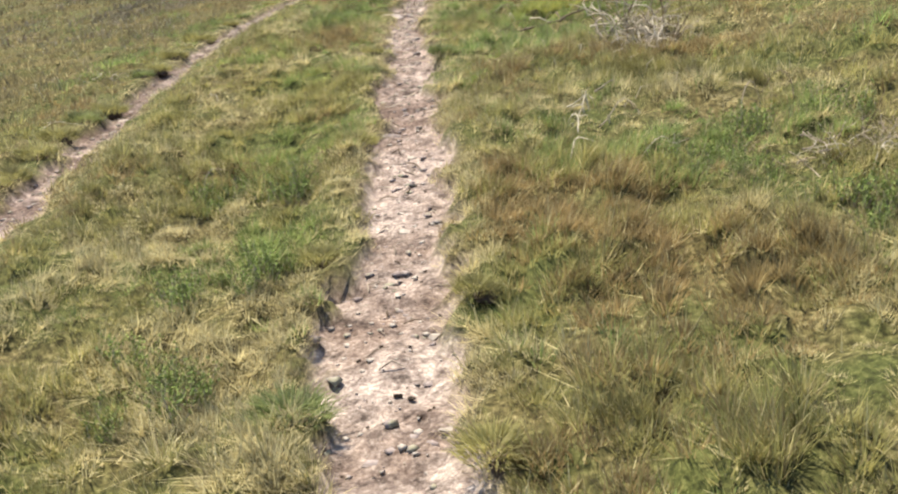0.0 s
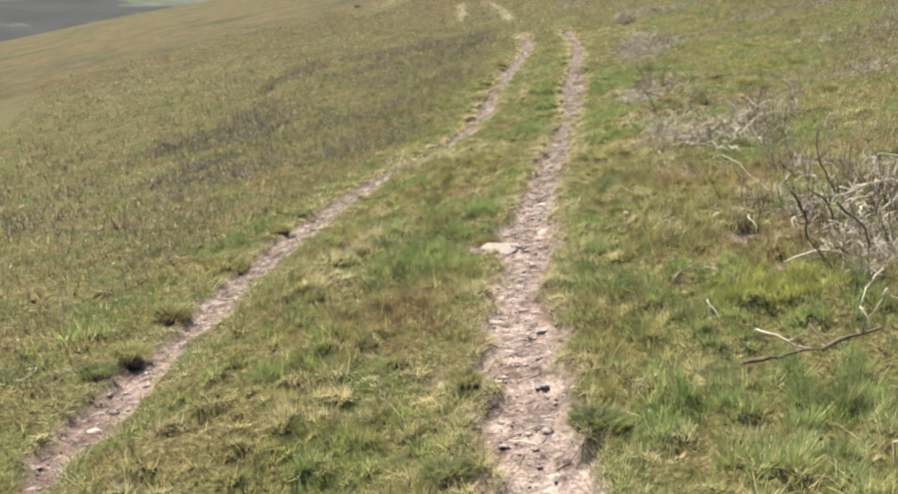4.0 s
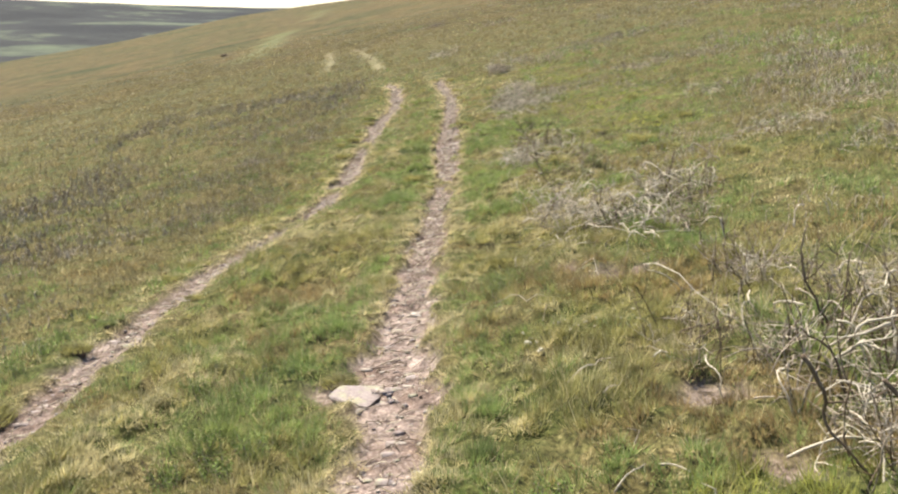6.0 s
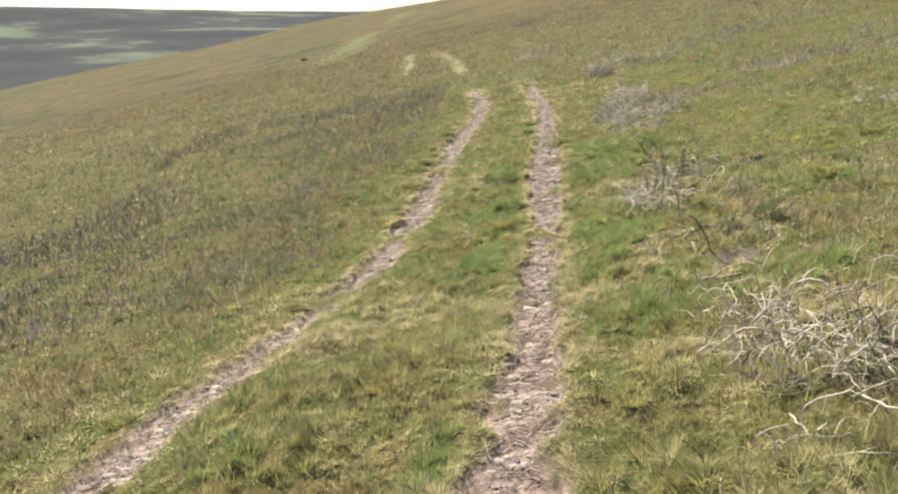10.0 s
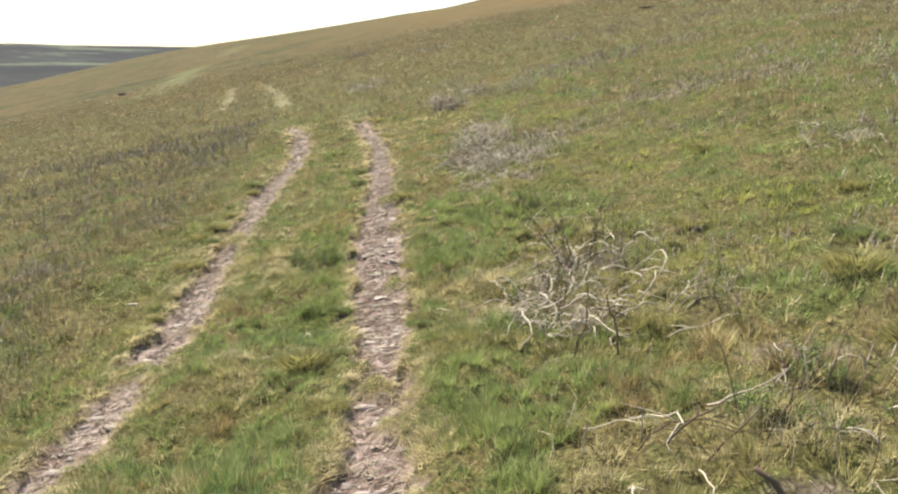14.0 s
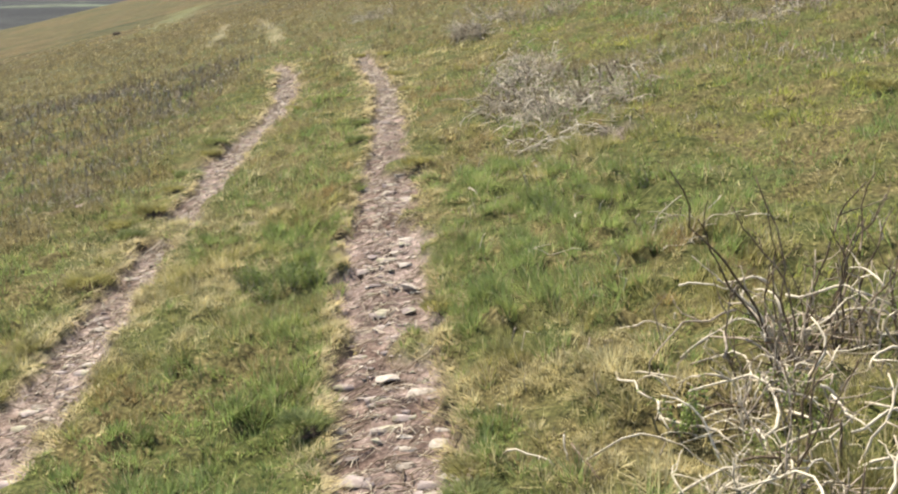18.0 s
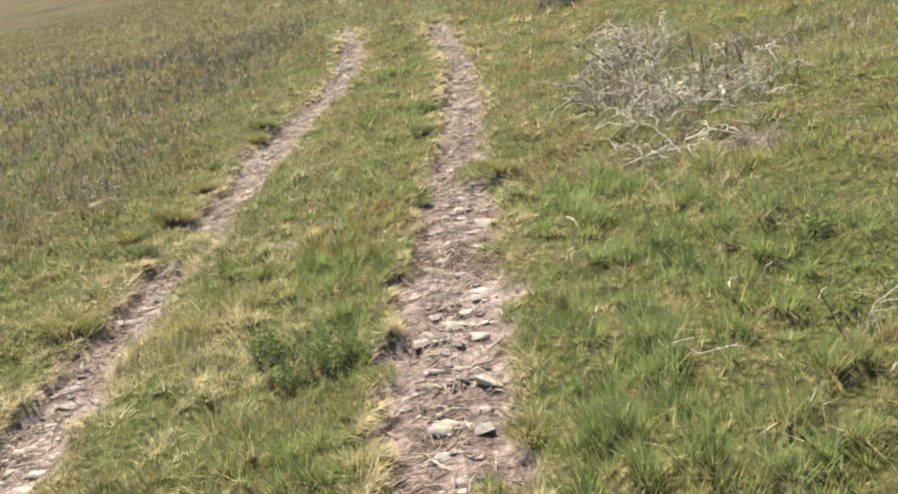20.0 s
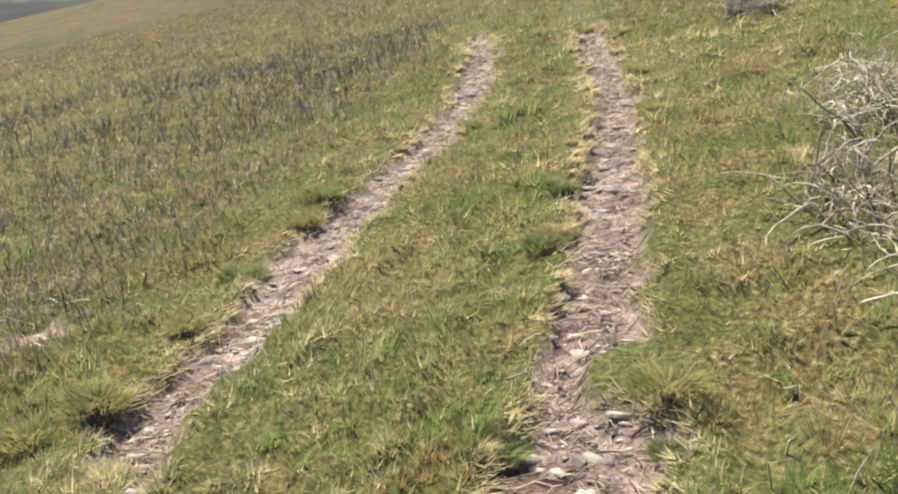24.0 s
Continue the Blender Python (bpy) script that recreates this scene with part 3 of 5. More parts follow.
def crooked(start, way, length, bend, droop, steps, curl=0.0):
    """Points of a crooked stem that sets off along way, bends towards droop and curls one way and then another."""
    pts, p, d = [start.copy()], start.copy(), way.normalized()
    lean = Vector((pick.uniform(-1, 1), pick.uniform(-1, 1), pick.uniform(-0.4, 0.6))) * curl
    for i in range(steps):
        if pick.random() < 0.25:
            lean = Vector((pick.uniform(-1, 1), pick.uniform(-1, 1), pick.uniform(-0.6, 0.5))) * curl
        d = (d + lean + Vector((pick.uniform(-bend, bend), pick.uniform(-bend, bend), pick.uniform(-bend, bend))) + droop).normalized()
        p = p + d * (length / steps)
        pts.append(p.copy())
    return pts


def stem_mesh(form, mat):
    """One dead stem with its forks; form: upright, arched, fallen or spray."""
    verts, faces = [], []
    if form == "upright":
        main = crooked(Vector(), Vector((pick.uniform(-0.35, 0.35), pick.uniform(-0.35, 0.35), 1)), pick.uniform(0.24, 0.42), 0.22, Vector((0, 0, 0.10)), 7, 0.14)
        thick, forks, fork_len, lift = 0.0036, pick.randint(2, 4), 0.15, 0.9
    elif form == "arched":
        main = crooked(Vector(), Vector((1, pick.uniform(-0.3, 0.3), 1.5)), pick.uniform(0.22, 0.42), 0.34, Vector((0.03, 0, -0.24)), 7, 0.30)
        thick, forks, fork_len, lift = 0.0052, pick.randint(1, 3), 0.13, 0.3
    elif form == "fallen":
        main = crooked(Vector((-0.2, 0, 0.02)), Vector((1, 0, 0.30)), pick.uniform(0.24, 0.48), 0.36, Vector((0, 0, -0.06)), 8, 0.36)
        for p in main:
            p.z = max(p.z * 0.8, 0.008)
        thick, forks, fork_len, lift = 0.0056, pick.randint(1, 3), 0.13, 0.3
    else:
        main = crooked(Vector(), Vector((pick.uniform(-0.5, 0.5), pick.uniform(-0.5, 0.5), 1)), 0.18, 0.2, Vector(), 3)
        thick, forks, fork_len, lift = 0.0036, 7, 0.19, 0.7
    n = len(main)
    tube(verts, faces, main, [thick * (1 - 0.6 * i / n) for i in range(n)], 4)
    for _ in range(forks):
        i = pick.randint(1 if form == "spray" else n // 3, n - 2)
        side = Vector((pick.uniform(-1, 1), pick.uniform(-1, 1), pick.uniform(0, 1) * lift))
        twig = crooked(main[i], side, fork_len * pick.uniform(0.5, 1.2), 0.42, Vector((0, 0, -0.04 if form != "upright" else 0.1)), 4)
        tube(verts, faces, twig, [thick * 0.6 * (1 - 0.15 * j) for j in range(5)], 3)
    me = bpy.data.meshes.new("stem")
    me.from_pydata(verts, [], faces)
    me.polygons.foreach_set("use_smooth", [True] * len(me.polygons))
    me.materials.append(mat)
    me.update()
    return me


STEMS = {(form, m.name): [stem_mesh(form, m) for _ in range(9)] for form in ("upright", "arched", "fallen", "spray") for m in (M_BLEACH, M_GREYWOOD, M_CHAR)}


def empty(name, x, y, label, category, group=""):
    ob = new(name)
    ob.empty_display_size = 0.1
    ob.location = (x, y, float(height(x, y)))
    return tagged(ob, label, category, group)


def bush(x, y, rx, ry, counts, label, size=1.0, turn=0.0, pale=0.6, group="dead heather bushes"):
    """A dead heather bush; counts: how many upright, arched, fallen and spray stems."""
    ob = empty("heather_bush", x, y, label, "bush", group)
    z0 = ob.location.z
    for form, many in zip(("upright", "arched", "fallen", "spray"), counts):
        for _ in range(int(many * 1.5)):
            a, r = pick.uniform(0, math.tau), math.sqrt(pick.random()) * 0.92
            u, v = math.cos(a) * r * rx, math.sin(a) * r * ry
            c, s = math.cos(turn), math.sin(turn)
            px, py = x + u * c - v * s, y + u * s + v * c
            roll = pick.random()
            if form == "upright":
                mat = M_CHAR if roll > pale * 0.75 else M_GREYWOOD
            elif form == "spray":
                mat = M_BLEACH if roll < pale * 0.5 else (M_GREYWOOD if roll < 0.86 else M_CHAR)
            else:
                mat = M_BLEACH if roll < pale else (M_GREYWOOD if roll < 0.9 else M_CHAR)
            stem = new("stem", pick.choice(STEMS[form, mat.name]))
            stem.parent = ob
            k = (size if form != "fallen" else min(size, 1.0)) * pick.uniform(0.7, 1.2)
            spin = pick.gauss(0, 0.55) + (math.pi if pick.random() < 0.5 else 0) if form == "fallen" else pick.uniform(0, math.tau)
            rise = float(height(px, py)) - z0 - 0.012 + (pick.uniform(0, 0.12) * size if form == "fallen" and many > 12 else 0)
            stem.matrix_basis = Matrix.Translation((px - x, py - y, rise)) @ Euler((pick.uniform(-0.15, 0.15), pick.uniform(-0.15, 0.15), spin)).to_matrix().to_4x4() @ Matrix.Scale(k, 4)
    return ob


def heap(x, y, label):
    return empty("fallen_branch", x, y, label, "branch", "fallen branches")


BUSHES = [
    bush(1.36, 6.85, 0.30, 0.50, (9, 12, 5, 14), "small dead heather bush with pale curled stems", 1.15, pale=0.7),
    bush(1.46, 9.2, 0.32, 0.45, (14, 14, 6, 18), "dead heather bush with bleached hooped stems over green grass", 0.95),
    bush(1.60, 10.0, 0.40, 0.75, (22, 10, 6, 22), "large dense dead heather bush, grey and charred stems", 1.1, pale=0.55),
    bush(2.05, 10.7, 0.50, 0.80, (14, 8, 4, 24), "dense brown dead heather bush of fine stems", 0.9, pale=0.35),
    bush(1.62, 11.7, 0.30, 0.45, (14, 7, 7, 14), "dead heather bush with tall dark stems", 0.85),
    bush(1.08, 15.1, 0.34, 0.85, (8, 32, 10, 22), "dead heather bush of white bleached tangled stems", 0.95, pale=0.9),
    bush(1.60, 14.4, 0.50, 0.75, (16, 28, 10, 26), "wide dead heather bush, tangled bleached and charred stems", 1.0, pale=0.7),
    bush(1.45, 17.6, 0.34, 0.26, (4, 4, 5, 3), "heap of arched pale heather stems on the grass", 0.62, pale=0.5),
    bush(1.75, 18.2, 0.40, 0.50, (9, 3, 5, 3), "sparse charred heather stalks with new green growth", 0.9),
    bush(1.25, 20.3, 0.30, 0.24, (5, 5, 18, 3), "low pile of bleached interlaced heather stems", 0.95, pale=0.8),
    bush(1.26, 21.3, 0.22, 0.26, (7, 8, 6, 7), "upright spray of thin dark heather stems", 1.05),
    bush(1.63, 21.75, 0.26, 0.26, (8, 8, 6, 8), "upright spray of grey heather stems", 1.1),
    bush(1.08, 20.85, 0.22, 0.20, (3, 14, 10, 8), "bleached broken heather stems lying in green grass", 0.85, pale=0.85),
    bush(1.85, 20.3, 0.30, 0.35, (5, 2, 4, 3), "scattered pale and charred heather stems", 0.9),
    bush(1.45, 28.0, 0.36, 0.60, (5, 20, 6, 26), "dense grey dead heather bush", 1.2, pale=0.75),
    bush(1.68, 26.95, 0.46, 0.50, (6, 16, 5, 20), "dense grey dead heather bush with white stems on top", 1.2, pale=0.9),
    bush(1.58, 26.05, 0.46, 0.24, (5, 8, 18, 12), "low pile of bleached heather stems beside a grey bush", 0.75, pale=0.8),
    bush(2.25, 28.7, 0.50, 0.60, (10, 4, 6, 16), "straggling grey dead heather bush", 0.8),
    bush(1.66, 34.5, 0.30, 0.32, (4, 24, 4, 24), "small round grey dead heather bush", 1.35, pale=0.9),
    bush(2.35, 36.0, 0.35, 0.40, (3, 10, 4, 12), "small grey dead heather bush", 1.2, pale=0.9),
    bush(0.30, 45.0, 0.70, 1.20, (3, 16, 8, 22), "low whitish dead heather bush", 1.2, pale=0.9),
    bush(2.85, 28.9, 0.5, 0.6, (8, 6, 6, 8), "straggling pale dead heather on the slope", 0.8),
    bush(4.0, 18.5, 0.6, 0.8, (14, 26, 14, 18), "straggling pale dead heather on the slope", 0.85, pale=0.75),
    bush(4.05, 15.9, 0.5, 0.6, (9, 14, 8, 12), "straggling pale dead heather on the slope", 0.8, pale=0.75),
    bush(6.0, 20.4, 0.8, 0.9, (14, 20, 10, 18), "straggling pale dead heather on the slope", 0.85, pale=0.75),
    bush(4.45, 30.2, 0.6, 1.2, (12, 8, 8, 14), "grey dead heather on the far slope", 0.95, pale=0.6),
    bush(7.4, 28.4, 1.0, 1.0, (12, 8, 8, 12), "grey dead heather on the far slope", 0.95, pale=0.65),
    bush(9.8, 35.6, 1.2, 1.2, (12, 8, 6, 12), "grey dead heather on the far slope", 1.0, pale=0.65),
    bush(4.6, 24.6, 0.5, 0.7, (10, 14, 6, 12), "straggling pale dead heather on the slope", 0.85),
    bush(-3.6, 26.6, 0.30, 0.45, (10, 3, 4, 22), "dense grey dead heather clump", 0.75),
    bush(-2.6, 28.4, 0.35, 0.40, (14, 4, 5, 8), "thin charred heather stalks", 0.6),
    bush(-5.0, 20.0, 0.45, 0.5, (22, 2, 4, 10), "upright charred heather stalks", 0.75),
    bush(-5.4, 17.6, 0.45, 0.6, (20, 2, 4, 8), "upright charred heather stalks", 0.7),
    bush(-3.4, 21.6, 0.35, 0.5, (10, 3, 4, 8), "grey and charred heather stalks", 0.6),
    bush(-4.4, 30.8, 0.5, 0.6, (14, 2, 4, 16), "grey heather stalks on rough grass", 0.7),
    bush(-2.6, 33.6, 0.4, 0.5, (12, 3, 4, 12), "grey heather stalks on rough grass", 0.6),
    bush(-3.4, 13.0, 0.4, 0.6, (8, 3, 6, 4), "sparse pale heather stalks", 0.6),
    bush(-2.9, 9.2, 0.3, 0.4, (4, 4, 6, 2), "few pale curled heather stalks", 0.55),
    bush(2.05, 15.2, 0.38, 0.60, (16, 10, 5, 18), "dead heather bush, brown fine stems under bleached limbs", 0.95, pale=0.6),
    bush(1.80, 29.8, 0.42, 0.80, (2, 34, 5, 26), "dense grey dead heather bush", 1.2, pale=0.9),
    bush(2.20, 27.3, 0.40, 0.50, (7, 7, 4, 16), "dense grey dead heather bush with charred stumps", 1.1, pale=0.7),
    bush(3.00, 34.9, 0.40, 0.50, (4, 6, 3, 12), "small grey dead heather bush", 1.0, pale=0.8),
    bush(1.50, 23.2, 0.25, 0.20, (2, 2, 3, 3), "few bleached broken heather stems in green grass", 0.7, pale=0.8),
    bush(1.22, 10.75, 0.34, 0.55, (14, 7, 5, 12), "thin dark and pale heather stems with new green growth", 0.75, pale=0.6),
    bush(0.0, 72.0, 0.9, 0.8, (10, 2, 2, 22), "dark brown heather clump on the far slope", 1.7, pale=0.2),
    bush(3.2, 60.0, 0.9, 0.7, (10, 2, 2, 20), "dark brown heather clump on the far slope", 1.4, pale=0.2),
    bush(1.74, 4.0, 0.24, 0.18, (5, 8, 6, 8), "small dark dead heather bush with a white stem", 0.55, pale=0.6),
    heap(1.22, 23.78, "white forked heather branch lying in green grass"),
    heap(1.19, 23.32, "bleached broken stick lying in green grass"),
    heap(0.92, 8.05, "long dark forked branch lying on green grass"),
    heap(0.82, 5.22, "curled white heather sticks in the grass"),
    heap(0.98, 5.60, "grey forked stick lying in the grass"),
    heap(-0.33, 21.02, "curled white stick on a dark green tussock"),
    heap(0.80, 24.7, "thin bleached twig in the grass"),
    heap(1.25, 25.05, "forked pale and charred sticks in green grass"),
    heap(2.72, 19.4, "thin dark heather stalk in the grass"),
]


# ---- the thick limbs of the dead bushes ----
def limb(x, y, h, x2, y2, h2, thick, mat, parent, arch=0.0, wild=0.062):
    """One crooked limb between two points, each given by its place and its height above the ground, with a few broken forks."""
    a = Vector((x, y, float(lay(x, y)) + h))
    b = Vector((x2, y2, float(lay(x2, y2)) + h2))
    long = (b - a).length
    steps = max(6, min(12, int(long / 0.035)))
    wander, p, drift = [Vector()], Vector(), Vector()
    for i in range(steps):
        drift = drift * 0.6 + Vector((pick.gauss(0, 1), pick.gauss(0, 1), pick.gauss(0, 0.7))) * long * wild * 0.62
        p = p + drift
        wander.append(p.copy())
    pts = []
    for i in range(steps + 1):
        f = i / steps
        q = a.lerp(b, f) + wander[i] - wander[-1] * f + Vector((0, 0, arch * long * math.sin(math.pi * f)))
        q.z = max(q.z, float(lay(q.x, q.y)) + thick)
        pts.append(q - parent.location)
    verts, faces = [], []
    tube(verts, faces, pts, [thick * (1 - 0.55 * i / steps) * pick.uniform(0.85, 1.15) for i in range(steps + 1)], 5)
    for _ in range(pick.choice((0, 1, 1, 2)) if long > 0.15 else 0):
        i = pick.randint(1, steps - 1)
        way = (pts[i + 1] - pts[i - 1]).normalized() + Vector((pick.uniform(-1, 1), pick.uniform(-1, 1), pick.uniform(-0.3, 0.9)))
        twig = crooked(pts[i], way, long * pick.uniform(0.15, 0.4), 0.35, Vector(), 4)
        tube(verts, faces, twig, [thick * 0.55 * (1 - 0.14 * j) for j in range(5)], 4)
    mesh_object("limb", verts, faces, mat, parent, True)


def limbs(parent, rows):
    """rows: the two ends, the thickness in millimetres and the wood: b bleached, g grey, c charred."""
    for x, y, h, x2, y2, h2, thick, wood in rows:
        limb(x, y, h, x2, y2, h2, thick / (1450 if wood == "b" else 1300), {"b": M_BLEACH, "g": M_GREYWOOD, "c": M_CHAR}[wood], parent, 0.10 if wood == "b" else 0.03, 0.034 if wood == "c" else 0.058)


limbs(BUSHES[0], ((1.39, 7.14, 0.29, 1.34, 7.12, 0.14, 9, "b"), (1.25, 7.13, 0.15, 1.27, 6.96, 0.05, 8, "b")))
limbs(BUSHES[1], ((1.05, 9.2, 0.45, 1.29, 9.18, 0.01, 10, "c"), (1.22, 9.01, 0.4, 1.4, 8.99, 0.02, 9, "c"), (0.53, 9.39, 0.02, 0.64, 9.44, 0.08, 6, "b"), (0.63, 9.5, 0.02, 0.79, 9.42, 0.03, 7, "b"), (1.53, 9.58, 0.04, 1.7, 9.56, 0.12, 7, "g"), (1.38, 9.69, 0.04, 1.44, 9.43, 0.02, 8, "b"), (1.44, 9.41, 0.02, 1.42, 9.45, 0.1, 8, "b"), (1.57, 9.17, 0.1, 1.6, 8.95, 0.02, 9, "b"), (1.62, 8.99, 0.12, 1.54, 8.93, 0.03, 8, "b"), (1.65, 8.98, 0.05, 1.53, 9.03, 0.08, 8, "b"), (1.64, 9.43, 0.01, 1.47, 9.22, 0.01, 6, "c")))
limbs(BUSHES[2], ((1.46, 9.99, 0.1, 1.64, 9.88, 0.22, 8, "b"), (1.68, 10.0, 0.26, 1.68, 9.97, 0.15, 8, "b"), (1.36, 9.86, 0.15, 1.28, 9.79, 0.05, 7, "c"), (1.52, 10.22, 0.18, 1.41, 10.24, 0.61, 8, "c"), (1.69, 10.0, 0.02, 1.56, 10.02, 0.4, 6, "c"), (1.83, 10.31, 0.05, 1.77, 10.33, 0.37, 6, "c"), (1.81, 10.03, 0.02, 1.83, 10.05, 0.37, 6, "c"), (1.27, 9.79, 0.01, 1.34, 9.81, 0.16, 6, "b"), (1.49, 9.77, 0.03, 1.59, 9.7, 0.14, 6, "b"), (1.45, 9.81, 0.03, 1.27, 9.83, 0.32, 8, "c"), (1.75, 9.74, 0.03, 1.76, 9.76, 0.34, 7, "c"), (1.83, 9.79, 0.05, 1.91, 9.81, 0.25, 7, "c")))
limbs(BUSHES[2], ((1.52, 10.14, 0.22, 1.6, 10.08, 0.16, 8, "b"), (1.58, 10.01, 0.16, 1.5, 10.14, 0.05, 9, "b"), (1.41, 10.3, 0.02, 1.37, 10.32, 0.29, 5, "c"), (1.82, 9.55, 0.02, 1.9, 9.61, 0.12, 7, "g")))
limbs(BUSHES[3], ((1.62, 10.99, 0.44, 1.73, 11.17, 0.5, 6, "b"), (1.7, 11.11, 0.1, 1.72, 10.31, 0.12, 7, "g"), (1.92, 11.01, 0.02, 1.91, 11.03, 0.2, 5, "c"), (1.98, 10.63, 0.02, 1.99, 10.65, 0.2, 5, "c"), (1.7, 10.92, 0.05, 1.65, 10.94, 0.32, 6, "c")))
limbs(BUSHES[4], ((1.74, 12.9, 0.03, 1.5, 12.36, 0.02, 5, "g"), (1.71, 12.59, 0.24, 1.75, 12.57, 0.06, 10, "b"), (1.62, 12.2, 0.01, 1.62, 12.22, 0.33, 8, "c"), (2.17, 11.41, 0.04, 2.18, 11.43, 0.1, 5, "c")))
limbs(BUSHES[5], ((0.84, 16.31, 0.04, 1.12, 16.2, 0.14, 6, "b"), (0.88, 16.24, 0.03, 1.24, 15.88, 0.12, 6, "b"), (0.93, 16.26, 0.1, 1.32, 16.03, 0.1, 5, "b"), (0.96, 15.69, 0.02, 0.98, 16.11, 0.12, 6, "b"), (1.29, 15.93, 0.16, 1.34, 15.91, 0.03, 6, "b"), (0.84, 16.34, 0.05, 0.98, 15.87, 0.03, 6, "g"), (1.13, 16.19, 0.04, 1.29, 15.81, 0.05, 5, "b"), (1.45, 14.91, 0.15, 1.27, 14.67, 0.1, 7, "b"), (1.0, 15.22, 0.1, 1.02, 15.19, 0.02, 6, "b"), (0.77, 14.72, 0.01, 1.01, 14.69, 0.02, 5, "g"), (1.23, 15.36, 0.1, 1.31, 15.07, 0.08, 5, "b"), (1.26, 15.18, 0.06, 1.48, 15.03, 0.06, 5, "g")))
limbs(BUSHES[6], ((1.29, 14.76, 0.12, 1.15, 14.47, 0.03, 8, "b"), (1.31, 14.65, 0.1, 1.44, 14.68, 0.12, 6, "b"), (1.46, 14.47, 0.03, 1.55, 14.42, 0.12, 7, "b"), (1.31, 14.3, 0.1, 1.33, 14.22, 0.02, 6, "b"), (1.14, 14.46, 0.05, 1.18, 14.21, 0.05, 7, "b"), (1.14, 14.19, 0.04, 1.33, 14.13, 0.1, 6, "b"), (0.93, 14.14, 0.03, 1.11, 13.99, 0.12, 7, "b"), (1.11, 13.99, 0.12, 1.39, 13.68, 0.04, 8, "b"), (1.35, 13.67, 0.06, 1.44, 13.45, 0.03, 7, "b"), (1.31, 13.86, 0.1, 1.36, 13.69, 0.04, 7, "b"), (1.47, 13.83, 0.13, 1.49, 13.81, 0.02, 10, "b"), (1.33, 14.19, 0.05, 1.58, 14.08, 0.1, 7, "b")))
limbs(BUSHES[6], ((1.62, 14.12, 0.1, 1.49, 14.39, 0.1, 6, "g"), (1.48, 13.65, 0.03, 1.52, 13.39, 0.02, 8, "b"), (1.44, 13.55, 0.06, 1.46, 13.35, 0.02, 8, "b"), (1.3, 13.46, 0.01, 1.37, 13.51, 0.1, 6, "b"), (0.73, 14.0, 0.02, 0.85, 14.0, 0.05, 6, "b"), (0.86, 14.03, 0.08, 0.9, 13.88, 0.02, 6, "b"), (0.77, 13.9, 0.02, 1.1, 13.78, 0.08, 6, "g"), (0.88, 13.69, 0.02, 1.09, 13.57, 0.05, 5, "b"), (1.44, 13.99, 0.06, 1.67, 13.7, 0.05, 7, "b"), (1.83, 14.16, 0.1, 1.72, 14.14, 0.04, 8, "g"), (1.34, 14.54, 0.03, 1.52, 14.56, 0.18, 5, "c"), (1.52, 14.05, 0.02, 1.43, 14.07, 0.27, 5, "c")))
limbs(BUSHES[7], ((0.93, 16.99, 0.43, 1.25, 16.97, 0.01, 10, "c"), (0.92, 17.56, 0.02, 1.26, 17.68, 0.03, 6, "g"), (0.87, 17.88, 0.06, 0.86, 17.56, 0.01, 6, "b"), (1.1, 17.89, 0.08, 1.1, 17.66, 0.02, 6, "b"), (1.59, 17.32, 0.1, 1.58, 17.62, 0.02, 6, "b"), (1.37, 16.98, 0.02, 1.38, 16.97, 0.1, 7, "b"), (1.35, 16.74, 0.01, 1.46, 16.76, 0.17, 7, "b"), (1.81, 17.66, 0.01, 1.82, 17.68, 0.14, 6, "c")))
limbs(BUSHES[8], ((1.4, 18.56, 0.03, 1.71, 18.62, 0.12, 7, "g"), (1.11, 18.31, 0.03, 1.31, 18.33, 0.12, 8, "c"), (1.01, 18.78, 0.03, 1.1, 18.17, 0.03, 6, "b"), (1.96, 19.07, 0.02, 1.66, 18.53, 0.04, 6, "b"), (1.89, 18.63, 0.02, 1.82, 18.61, 0.1, 5, "c"), (1.84, 17.89, 0.02, 1.88, 17.91, 0.18, 6, "c")))
limbs(BUSHES[9], ((1.07, 19.78, 0.01, 1.15, 19.8, 0.38, 8, "c"), (1.27, 19.66, 0.01, 1.21, 19.68, 0.33, 8, "c"), (1.14, 20.55, 0.01, 1.16, 20.57, 0.21, 7, "c"), (1.33, 20.6, 0.01, 1.32, 20.57, 0.12, 7, "c"), (0.79, 20.48, 0.01, 0.99, 20.5, 0.2, 7, "b")))
